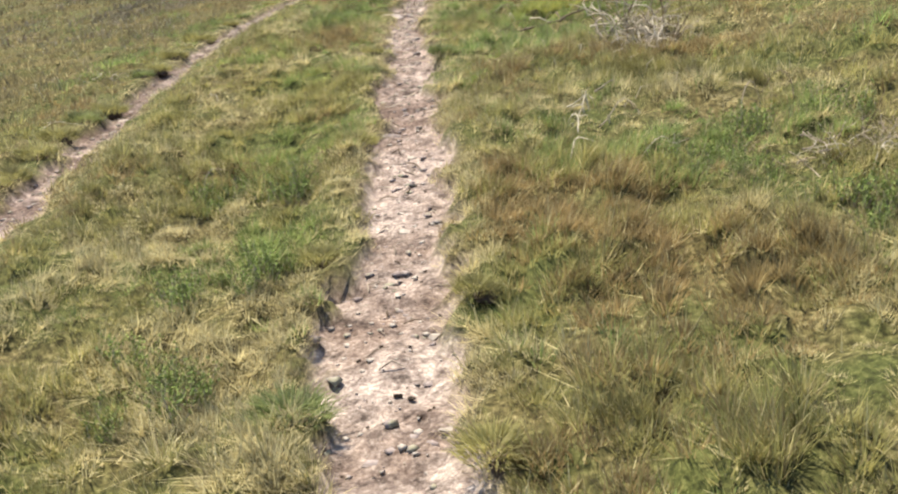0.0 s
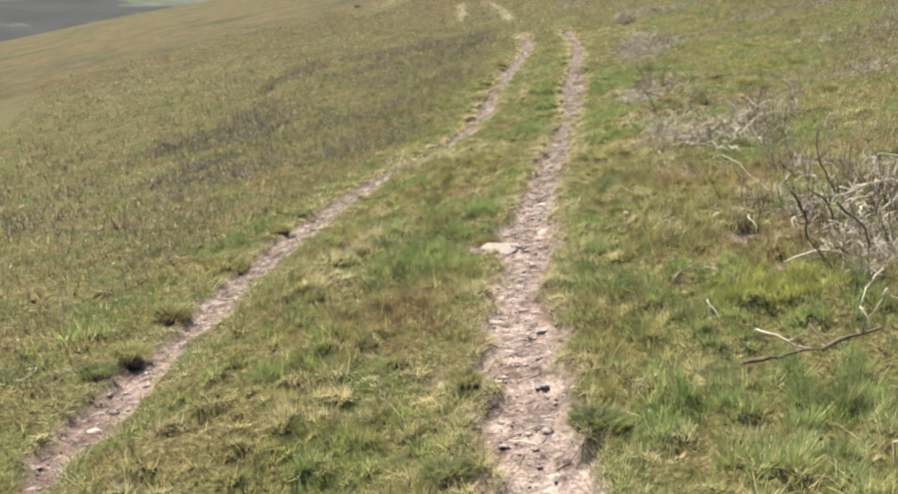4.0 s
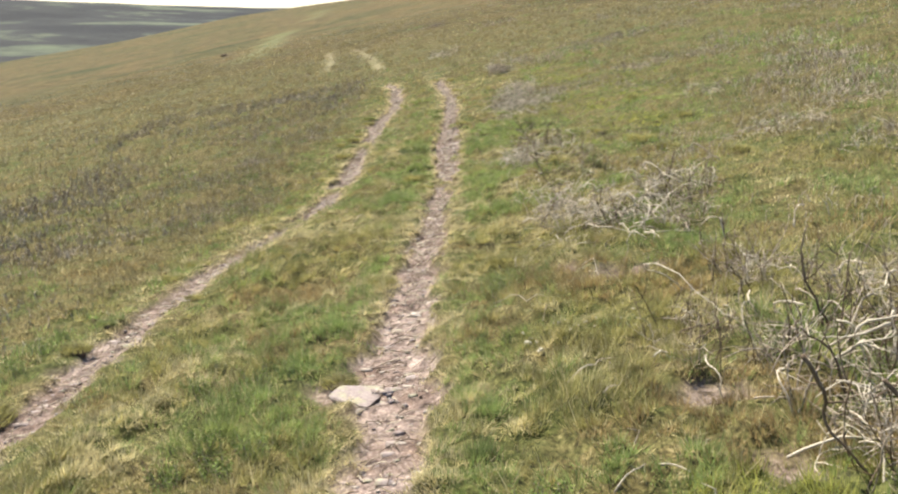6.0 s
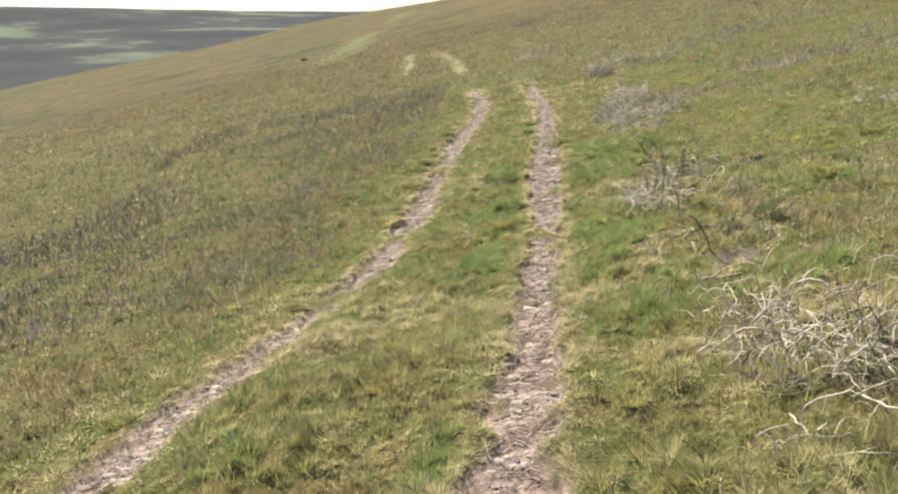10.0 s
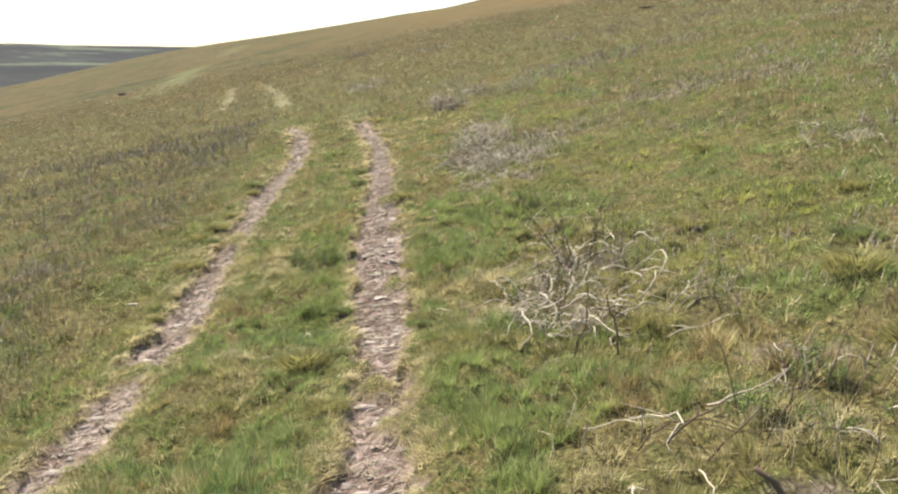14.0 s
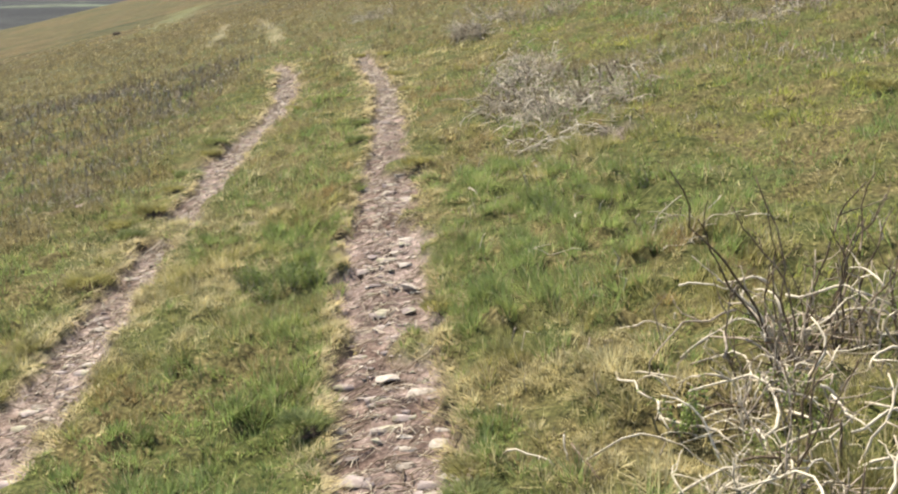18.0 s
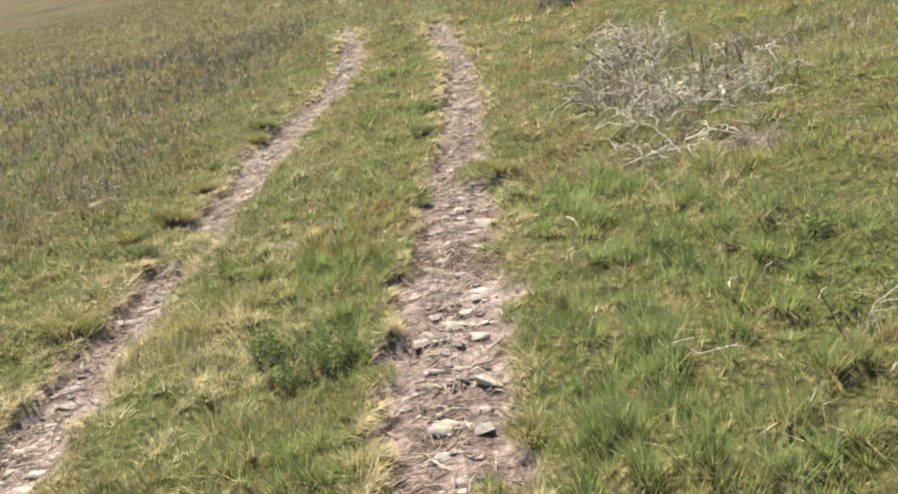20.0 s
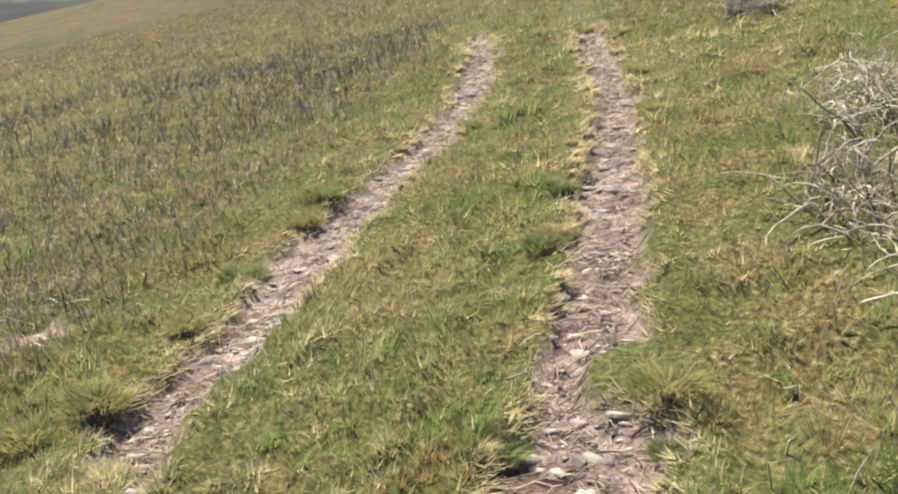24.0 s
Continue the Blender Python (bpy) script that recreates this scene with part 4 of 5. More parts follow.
limbs(BUSHES[10], ((1.41, 21.63, 0.01, 1.02, 21.65, 0.74, 7, "c"), (1.4, 21.65, 0.02, 1.12, 21.67, 0.56, 6, "c"), (1.64, 21.16, 0.06, 1.73, 20.87, 0.06, 7, "b"), (0.88, 21.81, 0.08, 0.99, 21.42, 0.08, 8, "b"), (0.9, 21.76, 0.06, 1.06, 21.59, 0.08, 7, "b"), (0.89, 21.71, 0.02, 1.0, 21.56, 0.1, 7, "b"), (0.94, 21.4, 0.05, 1.09, 21.13, 0.03, 8, "b"), (0.95, 21.46, 0.08, 0.96, 21.35, 0.02, 7, "b"), (1.22, 21.31, 0.1, 1.32, 21.18, 0.1, 8, "b"), (1.31, 21.15, 0.15, 1.38, 21.11, 0.05, 9, "b"), (1.26, 21.25, 0.05, 1.29, 21.06, 0.03, 8, "b"), (1.26, 21.4, 0.1, 1.28, 21.32, 0.03, 7, "b")))
limbs(BUSHES[10], ((0.48, 21.47, 0.02, 0.61, 21.31, 0.02, 6, "b"), (0.65, 21.38, 0.08, 0.65, 21.33, 0.02, 6, "b")))
limbs(BUSHES[11], ((1.42, 21.63, 0.01, 1.22, 21.65, 0.58, 6, "c"), (1.42, 21.63, 0.01, 1.29, 21.65, 0.66, 6, "c"), (1.42, 21.62, 0.01, 1.33, 21.64, 0.55, 5, "c"), (1.4, 21.64, 0.01, 1.26, 21.66, 0.38, 5, "g"), (1.59, 21.66, 0.01, 1.55, 21.68, 0.43, 5, "c"), (1.59, 21.65, 0.01, 1.64, 21.67, 0.45, 6, "c"), (1.59, 21.65, 0.01, 1.72, 21.67, 0.5, 6, "c"), (1.61, 21.63, 0.01, 1.81, 21.65, 0.35, 5, "c"), (1.97, 21.75, 0.01, 2.0, 21.77, 0.2, 5, "c"), (1.63, 21.71, 0.02, 1.68, 21.73, 0.27, 4, "g"), (1.59, 21.75, 0.02, 1.54, 21.77, 0.24, 4, "g"), (1.71, 21.63, 0.02, 1.76, 21.65, 0.29, 4, "g")))
limbs(BUSHES[11], ((1.21, 22.14, 0.2, 1.39, 22.07, 0.16, 7, "b"), (1.51, 21.9, 0.16, 1.78, 21.67, 0.12, 9, "b"), (1.12, 21.8, 0.06, 1.32, 21.82, 0.15, 8, "b"), (0.98, 22.34, 0.02, 1.18, 22.14, 0.03, 7, "b"), (1.73, 21.66, 0.2, 1.72, 21.9, 0.2, 7, "b"), (1.56, 21.85, 0.01, 1.75, 21.87, 0.5, 7, "c"), (1.66, 21.91, 0.01, 1.81, 21.93, 0.51, 7, "c"), (1.67, 21.9, 0.01, 1.71, 21.92, 0.38, 6, "c"), (1.77, 21.88, 0.01, 1.87, 21.9, 0.38, 6, "c")))
limbs(BUSHES[12], ((1.6, 20.9, 0.01, 1.6, 20.87, 0.12, 6, "c"), (1.13, 21.12, 0.08, 1.13, 20.96, 0.02, 8, "b"), (1.16, 21.04, 0.05, 1.31, 21.0, 0.1, 8, "b"), (1.0, 20.94, 0.02, 1.16, 20.86, 0.05, 8, "b"), (0.67, 21.37, 0.05, 0.71, 21.16, 0.02, 5, "c"), (1.23, 20.85, 0.01, 1.24, 20.87, 0.18, 8, "c"), (1.2, 20.95, 0.01, 1.22, 20.97, 0.29, 6, "c")))
limbs(BUSHES[13], ((1.6, 20.52, 0.05, 1.79, 20.62, 0.15, 8, "b"), (1.72, 20.92, 0.12, 1.81, 20.65, 0.15, 8, "b"), (1.91, 20.0, 0.01, 1.87, 20.02, 0.37, 5, "c"), (1.92, 20.0, 0.01, 2.0, 20.02, 0.24, 5, "g")))
limbs(BUSHES[14], ((1.3, 28.3, 0.23, 1.35, 28.28, 0.05, 7, "b"), (1.33, 28.35, 0.04, 1.67, 28.62, 0.16, 7, "b"), (1.44, 27.85, 0.0, 1.4, 27.87, 0.25, 10, "c"), (1.73, 28.72, 0.12, 1.71, 28.0, 0.14, 6, "b")))
limbs(BUSHES[15], ((1.42, 27.19, 0.2, 1.58, 27.15, 0.15, 7, "b"), (1.43, 27.17, 0.19, 1.42, 27.15, 0.03, 7, "b"), (1.26, 26.9, 0.04, 1.34, 27.05, 0.12, 8, "b"), (1.31, 26.7, 0.06, 1.52, 26.72, 0.19, 8, "b"), (1.09, 26.85, 0.05, 1.3, 26.67, 0.08, 7, "b"), (1.7, 26.81, 0.1, 2.04, 26.83, 0.24, 9, "b"), (1.72, 26.62, 0.12, 1.91, 26.64, 0.22, 7, "b"), (1.48, 26.98, 0.03, 1.5, 27.23, 0.14, 7, "b"), (1.58, 26.65, 0.03, 1.64, 26.67, 0.15, 7, "b"), (1.82, 27.38, 0.05, 1.65, 27.4, 0.26, 6, "g")))
limbs(BUSHES[16], ((1.29, 26.19, 0.03, 1.43, 26.05, 0.15, 7, "b"), (1.23, 26.19, 0.04, 1.44, 25.74, 0.04, 8, "b"), (1.14, 25.97, 0.01, 1.45, 25.89, 0.08, 8, "b"), (1.36, 25.9, 0.05, 1.66, 25.81, 0.08, 8, "b"), (1.46, 25.74, 0.05, 1.54, 25.42, 0.02, 8, "b"), (1.45, 25.87, 0.12, 1.71, 25.68, 0.12, 8, "b"), (1.27, 25.98, 0.02, 1.38, 25.92, 0.1, 6, "b"), (1.7, 25.91, 0.12, 1.78, 25.86, 0.06, 8, "b")))
limbs(BUSHES[17], ((2.11, 28.64, 0.02, 2.08, 28.66, 0.29, 8, "c"),))
limbs(BUSHES[38], ((1.84, 15.51, 0.03, 2.15, 15.53, 0.2, 7, "b"), (2.33, 15.9, 0.34, 2.57, 15.88, 0.1, 9, "g"), (1.93, 14.88, 0.43, 1.86, 14.86, 0.03, 10, "c"), (2.14, 15.2, 0.05, 2.31, 15.22, 0.29, 8, "b"), (1.78, 15.43, 0.12, 1.53, 15.63, 0.06, 5, "b"), (1.94, 15.24, 0.05, 1.86, 15.26, 0.31, 5, "c")))
limbs(BUSHES[39], ((1.56, 30.68, 0.06, 2.0, 30.64, 0.16, 8, "g"), (1.6, 30.67, 0.1, 1.86, 30.24, 0.12, 7, "b")))
limbs(BUSHES[40], ((2.14, 27.65, 0.01, 2.12, 27.67, 0.3, 13, "c"), (1.89, 27.37, 0.02, 1.88, 27.39, 0.29, 9, "c"), (2.24, 27.62, 0.1, 2.16, 27.64, 0.27, 12, "c"), (2.02, 27.48, 0.26, 2.24, 27.81, 0.24, 7, "c")))
limbs(BUSHES[42], ((1.38, 23.18, 0.02, 1.53, 23.2, 0.25, 6, "b"), (1.5, 23.16, 0.04, 1.58, 22.91, 0.02, 6, "b"), (1.61, 23.31, 0.02, 1.76, 23.33, 0.17, 6, "b")))
limbs(BUSHES[43], ((1.24, 11.63, 0.05, 1.28, 10.64, 0.15, 6, "b"), (1.4, 10.89, 0.2, 1.31, 10.6, 0.1, 6, "b"), (1.09, 10.43, 0.08, 1.08, 10.15, 0.02, 6, "b"), (1.42, 10.92, 0.05, 1.34, 10.94, 0.3, 5, "c"), (1.53, 10.42, 0.03, 1.38, 10.57, 0.12, 6, "b"), (1.28, 10.35, 0.02, 1.22, 10.37, 0.25, 5, "c")))
limbs(BUSHES[47], ((1.14, 23.79, 0.1, 1.16, 23.79, 0.02, 6, "b"), (1.16, 23.82, 0.1, 1.22, 23.75, 0.01, 9, "b"), (1.22, 23.75, 0.01, 1.32, 23.75, 0.06, 8, "b"), (1.29, 23.88, 0.05, 1.31, 23.83, 0.14, 7, "b"), (1.17, 23.84, 0.1, 1.2, 23.84, 0.1, 7, "b")))
limbs(BUSHES[48], ((1.18, 23.36, 0.02, 1.2, 23.29, 0.02, 7, "b"),))
limbs(BUSHES[49], ((0.68, 8.08, 0.02, 0.98, 8.02, 0.05, 12, "c"), (0.96, 8.02, 0.05, 1.17, 7.99, 0.12, 13, "c"), (0.77, 8.36, 0.05, 0.93, 8.06, 0.05, 8, "b"), (0.95, 8.2, 0.1, 1.0, 8.01, 0.05, 8, "c"), (1.28, 8.42, 0.22, 1.16, 8.27, 0.12, 7, "b"), (1.16, 8.27, 0.12, 1.2, 8.21, 0.02, 7, "b"), (1.26, 8.28, 0.18, 1.2, 8.29, 0.06, 6, "b"), (0.64, 8.87, 0.06, 0.67, 8.63, 0.02, 5, "b")))
limbs(BUSHES[50], ((0.76, 5.32, 0.03, 0.83, 5.2, 0.1, 7, "b"), (0.83, 5.2, 0.1, 0.86, 5.19, 0.02, 7, "b"), (0.82, 5.17, 0.07, 0.76, 5.24, 0.03, 6, "b")))
limbs(BUSHES[51], ((0.93, 5.59, 0.02, 1.03, 5.62, 0.06, 9, "g"),))
limbs(BUSHES[52], ((-0.41, 21.26, 0.03, -0.34, 21.2, 0.13, 6, "b"), (-0.34, 21.2, 0.13, -0.32, 21.14, 0.11, 6, "b"), (-0.41, 21.26, 0.03, -0.24, 21.03, 0.05, 7, "b"), (-0.23, 20.98, 0.01, -0.24, 21.03, 0.06, 7, "c")))
limbs(BUSHES[53], ((0.73, 25.13, 0.05, 0.79, 25.01, 0.01, 6, "b"), (0.99, 24.54, 0.02, 1.13, 24.51, 0.04, 7, "b")))
limbs(BUSHES[54], ((1.1, 25.34, 0.06, 1.13, 25.29, 0.01, 7, "c"), (1.17, 25.25, 0.08, 1.19, 25.14, 0.02, 6, "b"), (1.19, 25.14, 0.02, 1.25, 25.05, 0.02, 6, "b"), (1.19, 25.28, 0.05, 1.31, 25.27, 0.1, 5, "b"), (1.34, 25.31, 0.01, 1.35, 25.32, 0.1, 5, "c"), (1.07, 25.02, 0.08, 1.1, 25.04, 0.01, 6, "b")))
limbs(BUSHES[55], ((2.74, 19.56, 0.01, 2.84, 19.58, 0.22, 4, "c"), (2.78, 19.31, 0.01, 2.68, 19.33, 0.32, 4, "c")))


def tangle(parent, rx, ry, many, top):
    """Bleached limbs lying crosswise over a bush."""
    x0, y0 = parent.location.x, parent.location.y
    for _ in range(many):
        a, r = pick.uniform(0, math.tau), math.sqrt(pick.random())
        x, y, way, long = x0 + math.cos(a) * r * rx, y0 + math.sin(a) * r * ry, pick.uniform(0, math.tau), pick.uniform(0.12, 0.34)
        limb(x, y, pick.uniform(0.02, top), x + math.cos(way) * long, y + math.sin(way) * long, pick.uniform(0.03, top), pick.uniform(0.004, 0.0065), pick.choice((M_BLEACH, M_BLEACH, M_GREYWOOD)), parent, 0.2, 0.07)


for bush_at, rx, ry, many, top in ((14, 0.34, 0.60, 14, 0.34), (15, 0.44, 0.50, 9, 0.30), (39, 0.40, 0.75, 15, 0.32), (40, 0.34, 0.45, 6, 0.26), (5, 0.30, 0.75, 16, 0.22), (6, 0.45, 0.60, 16, 0.26), (38, 0.34, 0.50, 14, 0.28), (10, 0.30, 0.35, 6, 0.22), (11, 0.36, 0.40, 6, 0.24), (18, 0.28, 0.30, 10, 0.30), (2, 0.36, 0.60, 12, 0.34), (9, 0.34, 0.26, 7, 0.12)):
    tangle(BUSHES[bush_at], rx, ry, many, top)


def stalk_field(name, mat, many, spots, label):
    """Scattered short dead stalks, too many to count."""
    rows = []
    for x0, x1, y0, y1, share in spots:
        k = int(many * share)
        rows.append(np.stack([rng.uniform(x0, x1, k), rng.uniform(y0, y1, k)], 1))
    p = np.concatenate(rows)
    p = p[(vnoise(p[:, 0] / 1.1, p[:, 1] / 1.5, 52) + 0.45 * (vnoise(p[:, 0] / 0.35, p[:, 1] / 0.4, 75) - 0.5) + 0.5 * (rng.random(len(p)) - 0.5) > 0.46) & (rut_offset(p[:, 0], p[:, 1]) > 0.35) & ((p[:, 0] > 0) | (rng.random(len(p)) < smooth(0.3, 1.3, np.interp(p[:, 1], *LEFT_RUT) - p[:, 0]) * smooth(62, 40, p[:, 1]) * (0.35 + 0.65 * smooth(12, 24, p[:, 1])) * smooth(16, 8, -p[:, 0])))]
    p = p[(p[:, 0] < 1.5) | (vnoise(p[:, 0] / 1.4, p[:, 1] / 2.2, 74) + 0.25 * (rng.random(len(p)) - 0.5) > 0.55)]
    k = len(p)
    foot = np.stack([p[:, 0], p[:, 1], height(p[:, 0], p[:, 1]) - 0.01], 1)
    tall = (0.04 + 0.18 * rng.random(k) ** 1.5) * (0.65 if mat is M_BLEACH else 1.0)
    a1, a2 = rng.uniform(0, math.tau, k), rng.uniform(0, math.tau, k)
    mid = foot + np.stack([np.cos(a1) * tall * 0.22, np.sin(a1) * tall * 0.22, tall * 0.65], 1)
    tip = mid + np.stack([np.cos(a2) * tall * 0.45, np.sin(a2) * tall * 0.45, tall * rng.uniform(-0.2, 0.5, k)], 1)
    rad = rng.uniform(0.0020, 0.0044, k) * (1.4 if mat is M_BLEACH else 1.1) * np.clip(np.maximum(np.abs(foot[:, 0]) * 2.2, foot[:, 1] - 22) / 10, 0.70, 1.6)
    ring = np.array([[1, 0, 0], [-0.5, 0.87, 0.2], [-0.5, -0.87, -0.2]])
    v = np.stack([c[:, None] + ring * (rad * w)[:, None, None] for c, w in ((foot, 1.2), (mid, 1.0), (tip, 0.5))], 1)
    o = (np.arange(k) * 9)[:, None]
    quads = [[j * 3 + i, j * 3 + (i + 1) % 3, j * 3 + 3 + (i + 1) % 3, j * 3 + 3 + i] for j in range(2) for i in range(3)]
    me = array_mesh(name, v.reshape(-1, 3), (o + np.array(quads).ravel()).ravel(), np.full(6 * k, 4), mat)
    tagged(new(name, me), label, "stalks", kind="stuff")


LEFT_FIELD = ((-9, -2.0, 8, 40, 0.55), (-16, -2.6, 20, 62, 0.45))
RIGHT_FIELD = ((2.0, 7.5, 14, 40, 0.30), (5, 16, 22, 55, 0.24))
stalk_field("stalks_charred", M_CHAR, 12000, (*LEFT_FIELD, *RIGHT_FIELD), "short charred heather stalks in the grass")
stalk_field("stalks_grey", M_GREYWOOD, 25000, (*LEFT_FIELD, *RIGHT_FIELD, (0.6, 3, 12, 30, 0.02)), "short grey heather stalks in the grass")
stalk_field("stalks_pale", M_BLEACH, 12500, ((-9, -1.8, 9, 40, 0.9), (1.8, 8, 12, 40, 1.1), (6, 18, 24, 60, 0.8), (0.5, 2.2, 5, 30, 0.04)), "bleached broken heather stalks in the grass")


# ---- single fallen sticks ----
def stick(x, y, length, heading, mat, label, thick=0.006, lift=0.05, forks=1, drop=0.0):
    ob = empty("stick", x, y, label, "stick", "fallen sticks")
    thick = thick * 0.62
    way = Vector((math.cos(radians(heading)), math.sin(radians(heading)), 0.15))
    z0 = ob.location.z
    main = crooked(Vector((0, 0, 0.012)), way, length, 0.30, Vector((0, 0, -0.03)), 8, 0.16)
    for i, p in enumerate(main):
        p.z = float(height(x + p.x, y + p.y)) - z0 + thick + lift * math.sin(math.pi * i / 8) + drop
    verts, faces = [], []
    tube(verts, faces, main, [thick * (1 - 0.07 * i) for i in range(9)])
    mesh_object("branch", verts, faces, mat, ob, True)
    for _ in range(forks):
        i = pick.randint(2, 6)
        verts, faces = [], []
        twig = crooked(main[i], Vector((pick.uniform(-1, 1), pick.uniform(-1, 1), 0.15)), length * 0.28, 0.25, Vector((0, 0, -0.04)), 4)
        tube(verts, faces, twig, [thick * 0.65 * (1 - 0.14 * j) for j in range(5)], 4)
        mesh_object("twig", verts, faces, mat, ob, True)


PALE_STICK, DARK_STICK = "bleached forked heather stick lying in the grass", "dark charred stick lying on bare earth"
for sx, sy, ln, hd, mt, lb, th, lf, fk in (
    (0.70, 4.55, 0.30, 60, M_BLEACH, PALE_STICK, 0.006, 0.06, 2), (1.00, 4.45, 0.30, 5, M_BLEACH, PALE_STICK, 0.006, 0.04, 2), (-1.47, 7.30, 0.22, 110, M_BLEACH, "curled bleached heather twig in dry grass", 0.005, 0.06, 0),
    (-1.34, 17.60, 0.30, -15, M_BLEACH, "thin pale stick lying across the grass", 0.005, 0.03, 0),
    (-0.30, 14.63, 0.22, 4, M_CHAR, DARK_STICK, 0.008, 0.01, 1), (-0.16, 16.50, 0.26, 25, M_CHAR, DARK_STICK, 0.007, 0.02, 0), 
    (-1.36, 24.75, 0.18, -50, M_BLEACH, "curled bleached twig on bare earth", 0.006, 0.02, 0), (1.10, 23.35, 0.30, 160, M_BLEACH, PALE_STICK, 0.006, 0.04, 2),
    (1.02, 18.35, 0.40, 45, M_CHAR, "long grey forked heather branch over the grass", 0.007, 0.06, 3), (0.85, 18.55, 0.35, -20, M_BLEACH, PALE_STICK, 0.006, 0.04, 1), (1.22, 18.15, 0.42, 10, M_CHAR, "dark forked heather branch leaning over the grass", 0.007, 0.08, 3), (0.86, 13.05, 0.35, -12, M_BLEACH, PALE_STICK, 0.005, 0.03, 1),
    (0.50, 10.45, 0.28, 20, M_BLEACH, PALE_STICK, 0.006, 0.05, 1), (0.62, 10.2, 0.22, 60, M_BLEACH, PALE_STICK, 0.005, 0.05, 1), (0.62, 12.1, 0.40, 170, M_BLEACH, PALE_STICK, 0.005, 0.06, 1), (0.98, 13.9, 0.25, 30, M_BLEACH, PALE_STICK, 0.005, 0.05, 0),
    (0.70, 21.35, 0.45, -25, M_BLEACH, PALE_STICK, 0.006, 0.05, 2), (1.85, 21.0, 0.60, 20, M_BLEACH, "thick bleached bent branch over the grass", 0.009, 0.12, 2), (1.60, 19.95, 0.50, 5, M_BLEACH, PALE_STICK, 0.008, 0.05, 1), (0.10, 21.62, 0.16, 10, M_CHAR, DARK_STICK, 0.006, 0.01, 0), (0.22, 21.75, 0.14, 160, M_CHAR, DARK_STICK, 0.006, 0.01, 0),
    (0.08, 24.10, 0.22, -8, M_GREYWOOD, "thin grey stick on bare earth", 0.005, 0.01, 0), (-0.05, 26.75, 0.20, -4, M_GREYWOOD, "thin grey stick on bare earth", 0.006, 0.02, 1), (0.02, 26.45, 0.16, 20, M_BLEACH, "pale stick on bare earth", 0.006, 0.02, 1), (0.36, 26.35, 0.12, 15, M_CHAR, DARK_STICK, 0.008, 0.015, 0), (0.02, 25.95, 0.22, -25, M_GREYWOOD, "thin grey stick on bare earth", 0.006, 0.01, 1), (-0.02, 27.0, 0.10, 70, M_BLEACH, "pale twig on bare earth", 0.006, 0.02, 1),
    (0.78, 4.95, 0.30, 75, M_BLEACH, PALE_STICK, 0.007, 0.07, 2), (0.85, 5.35, 0.30, 110, M_BLEACH, PALE_STICK, 0.006, 0.07, 2), (0.90, 5.10, 0.30, 20, M_GREYWOOD, "grey forked heather stick lying in the grass", 0.006, 0.06, 2),
    (-0.20, 8.95, 0.14, 15, M_GREYWOOD, "grey stick on bare earth", 0.008, 0.015, 1), (-0.95, 21.3, 0.30, 25, M_BLEACH, PALE_STICK, 0.004, 0.05, 0), (-1.0, 17.9, 0.28, 70, M_BLEACH, PALE_STICK, 0.004, 0.06, 0), (-3.1, 28.0, 0.35, -30, M_BLEACH, PALE_STICK, 0.006, 0.06, 2), (-2.3, 27.6, 0.30, -50, M_BLEACH, PALE_STICK, 0.006, 0.06, 2), (-2.7, 7.2, 0.3, 10, M_BLEACH, PALE_STICK, 0.006, 0.05, 2), (-1.05, 5.0, 0.22, 100, M_GREYWOOD, "grey curled twig in the grass", 0.005, 0.1, 1), (1.75, 4.8, 0.28, 90, M_CHAR, "dark bent heather twig in green growth", 0.005, 0.16, 1), (1.5, 4.75, 0.26, 80, M_GREYWOOD, "grey bent heather twig in green growth", 0.005, 0.16, 0), (1.72, 3.75, 0.25, 40, M_BLEACH, PALE_STICK, 0.006, 0.06, 2),
):
    stick(sx, sy, ln, hd, mt, lb, th, lf, fk)


# ---- stones ----
def shard(points, squash):
    """A broken stone about one metre across, as a mesh."""
    b = bmesh.new()
    for _ in range(points):
        v = Vector((pick.uniform(-1, 1), pick.uniform(-1, 1), pick.uniform(-1, 1)))
        v = v / max(abs(v.x), abs(v.y), abs(v.z)) * pick.uniform(0.75, 1.0)
        b.verts.new((v.x * 0.5, v.y * 0.36, v.z * squash))
    res = bmesh.ops.convex_hull(b, input=b.verts)
    bmesh.ops.delete(b, geom=[g for g in res["geom_interior"] if isinstance(g, bmesh.types.BMVert)], context="VERTS")
    bmesh.ops.bevel(b, geom=b.edges[:], offset=0.02, segments=1, affect="EDGES")
    me = bpy.data.meshes.new("stone")
    b.to_mesh(me)
    b.free()
    return me


def stone(x, y, size, squash, turn, mat, label, sink=0.35, tilt=0.0):
    size, me = size * 0.85, shard(11, squash * 0.36)
    me.materials.append(mat)
    ob = tagged(new("stone", me), label, "stone", "stones along the ruts")
    ob.matrix_world = Matrix.Translation((x, y, float(height(x, y)) + size * squash * (0.30 - sink))) @ Euler((radians(tilt), radians(pick.uniform(-8, 8)), radians(turn))).to_matrix().to_4x4() @ Matrix.Scale(size, 4)


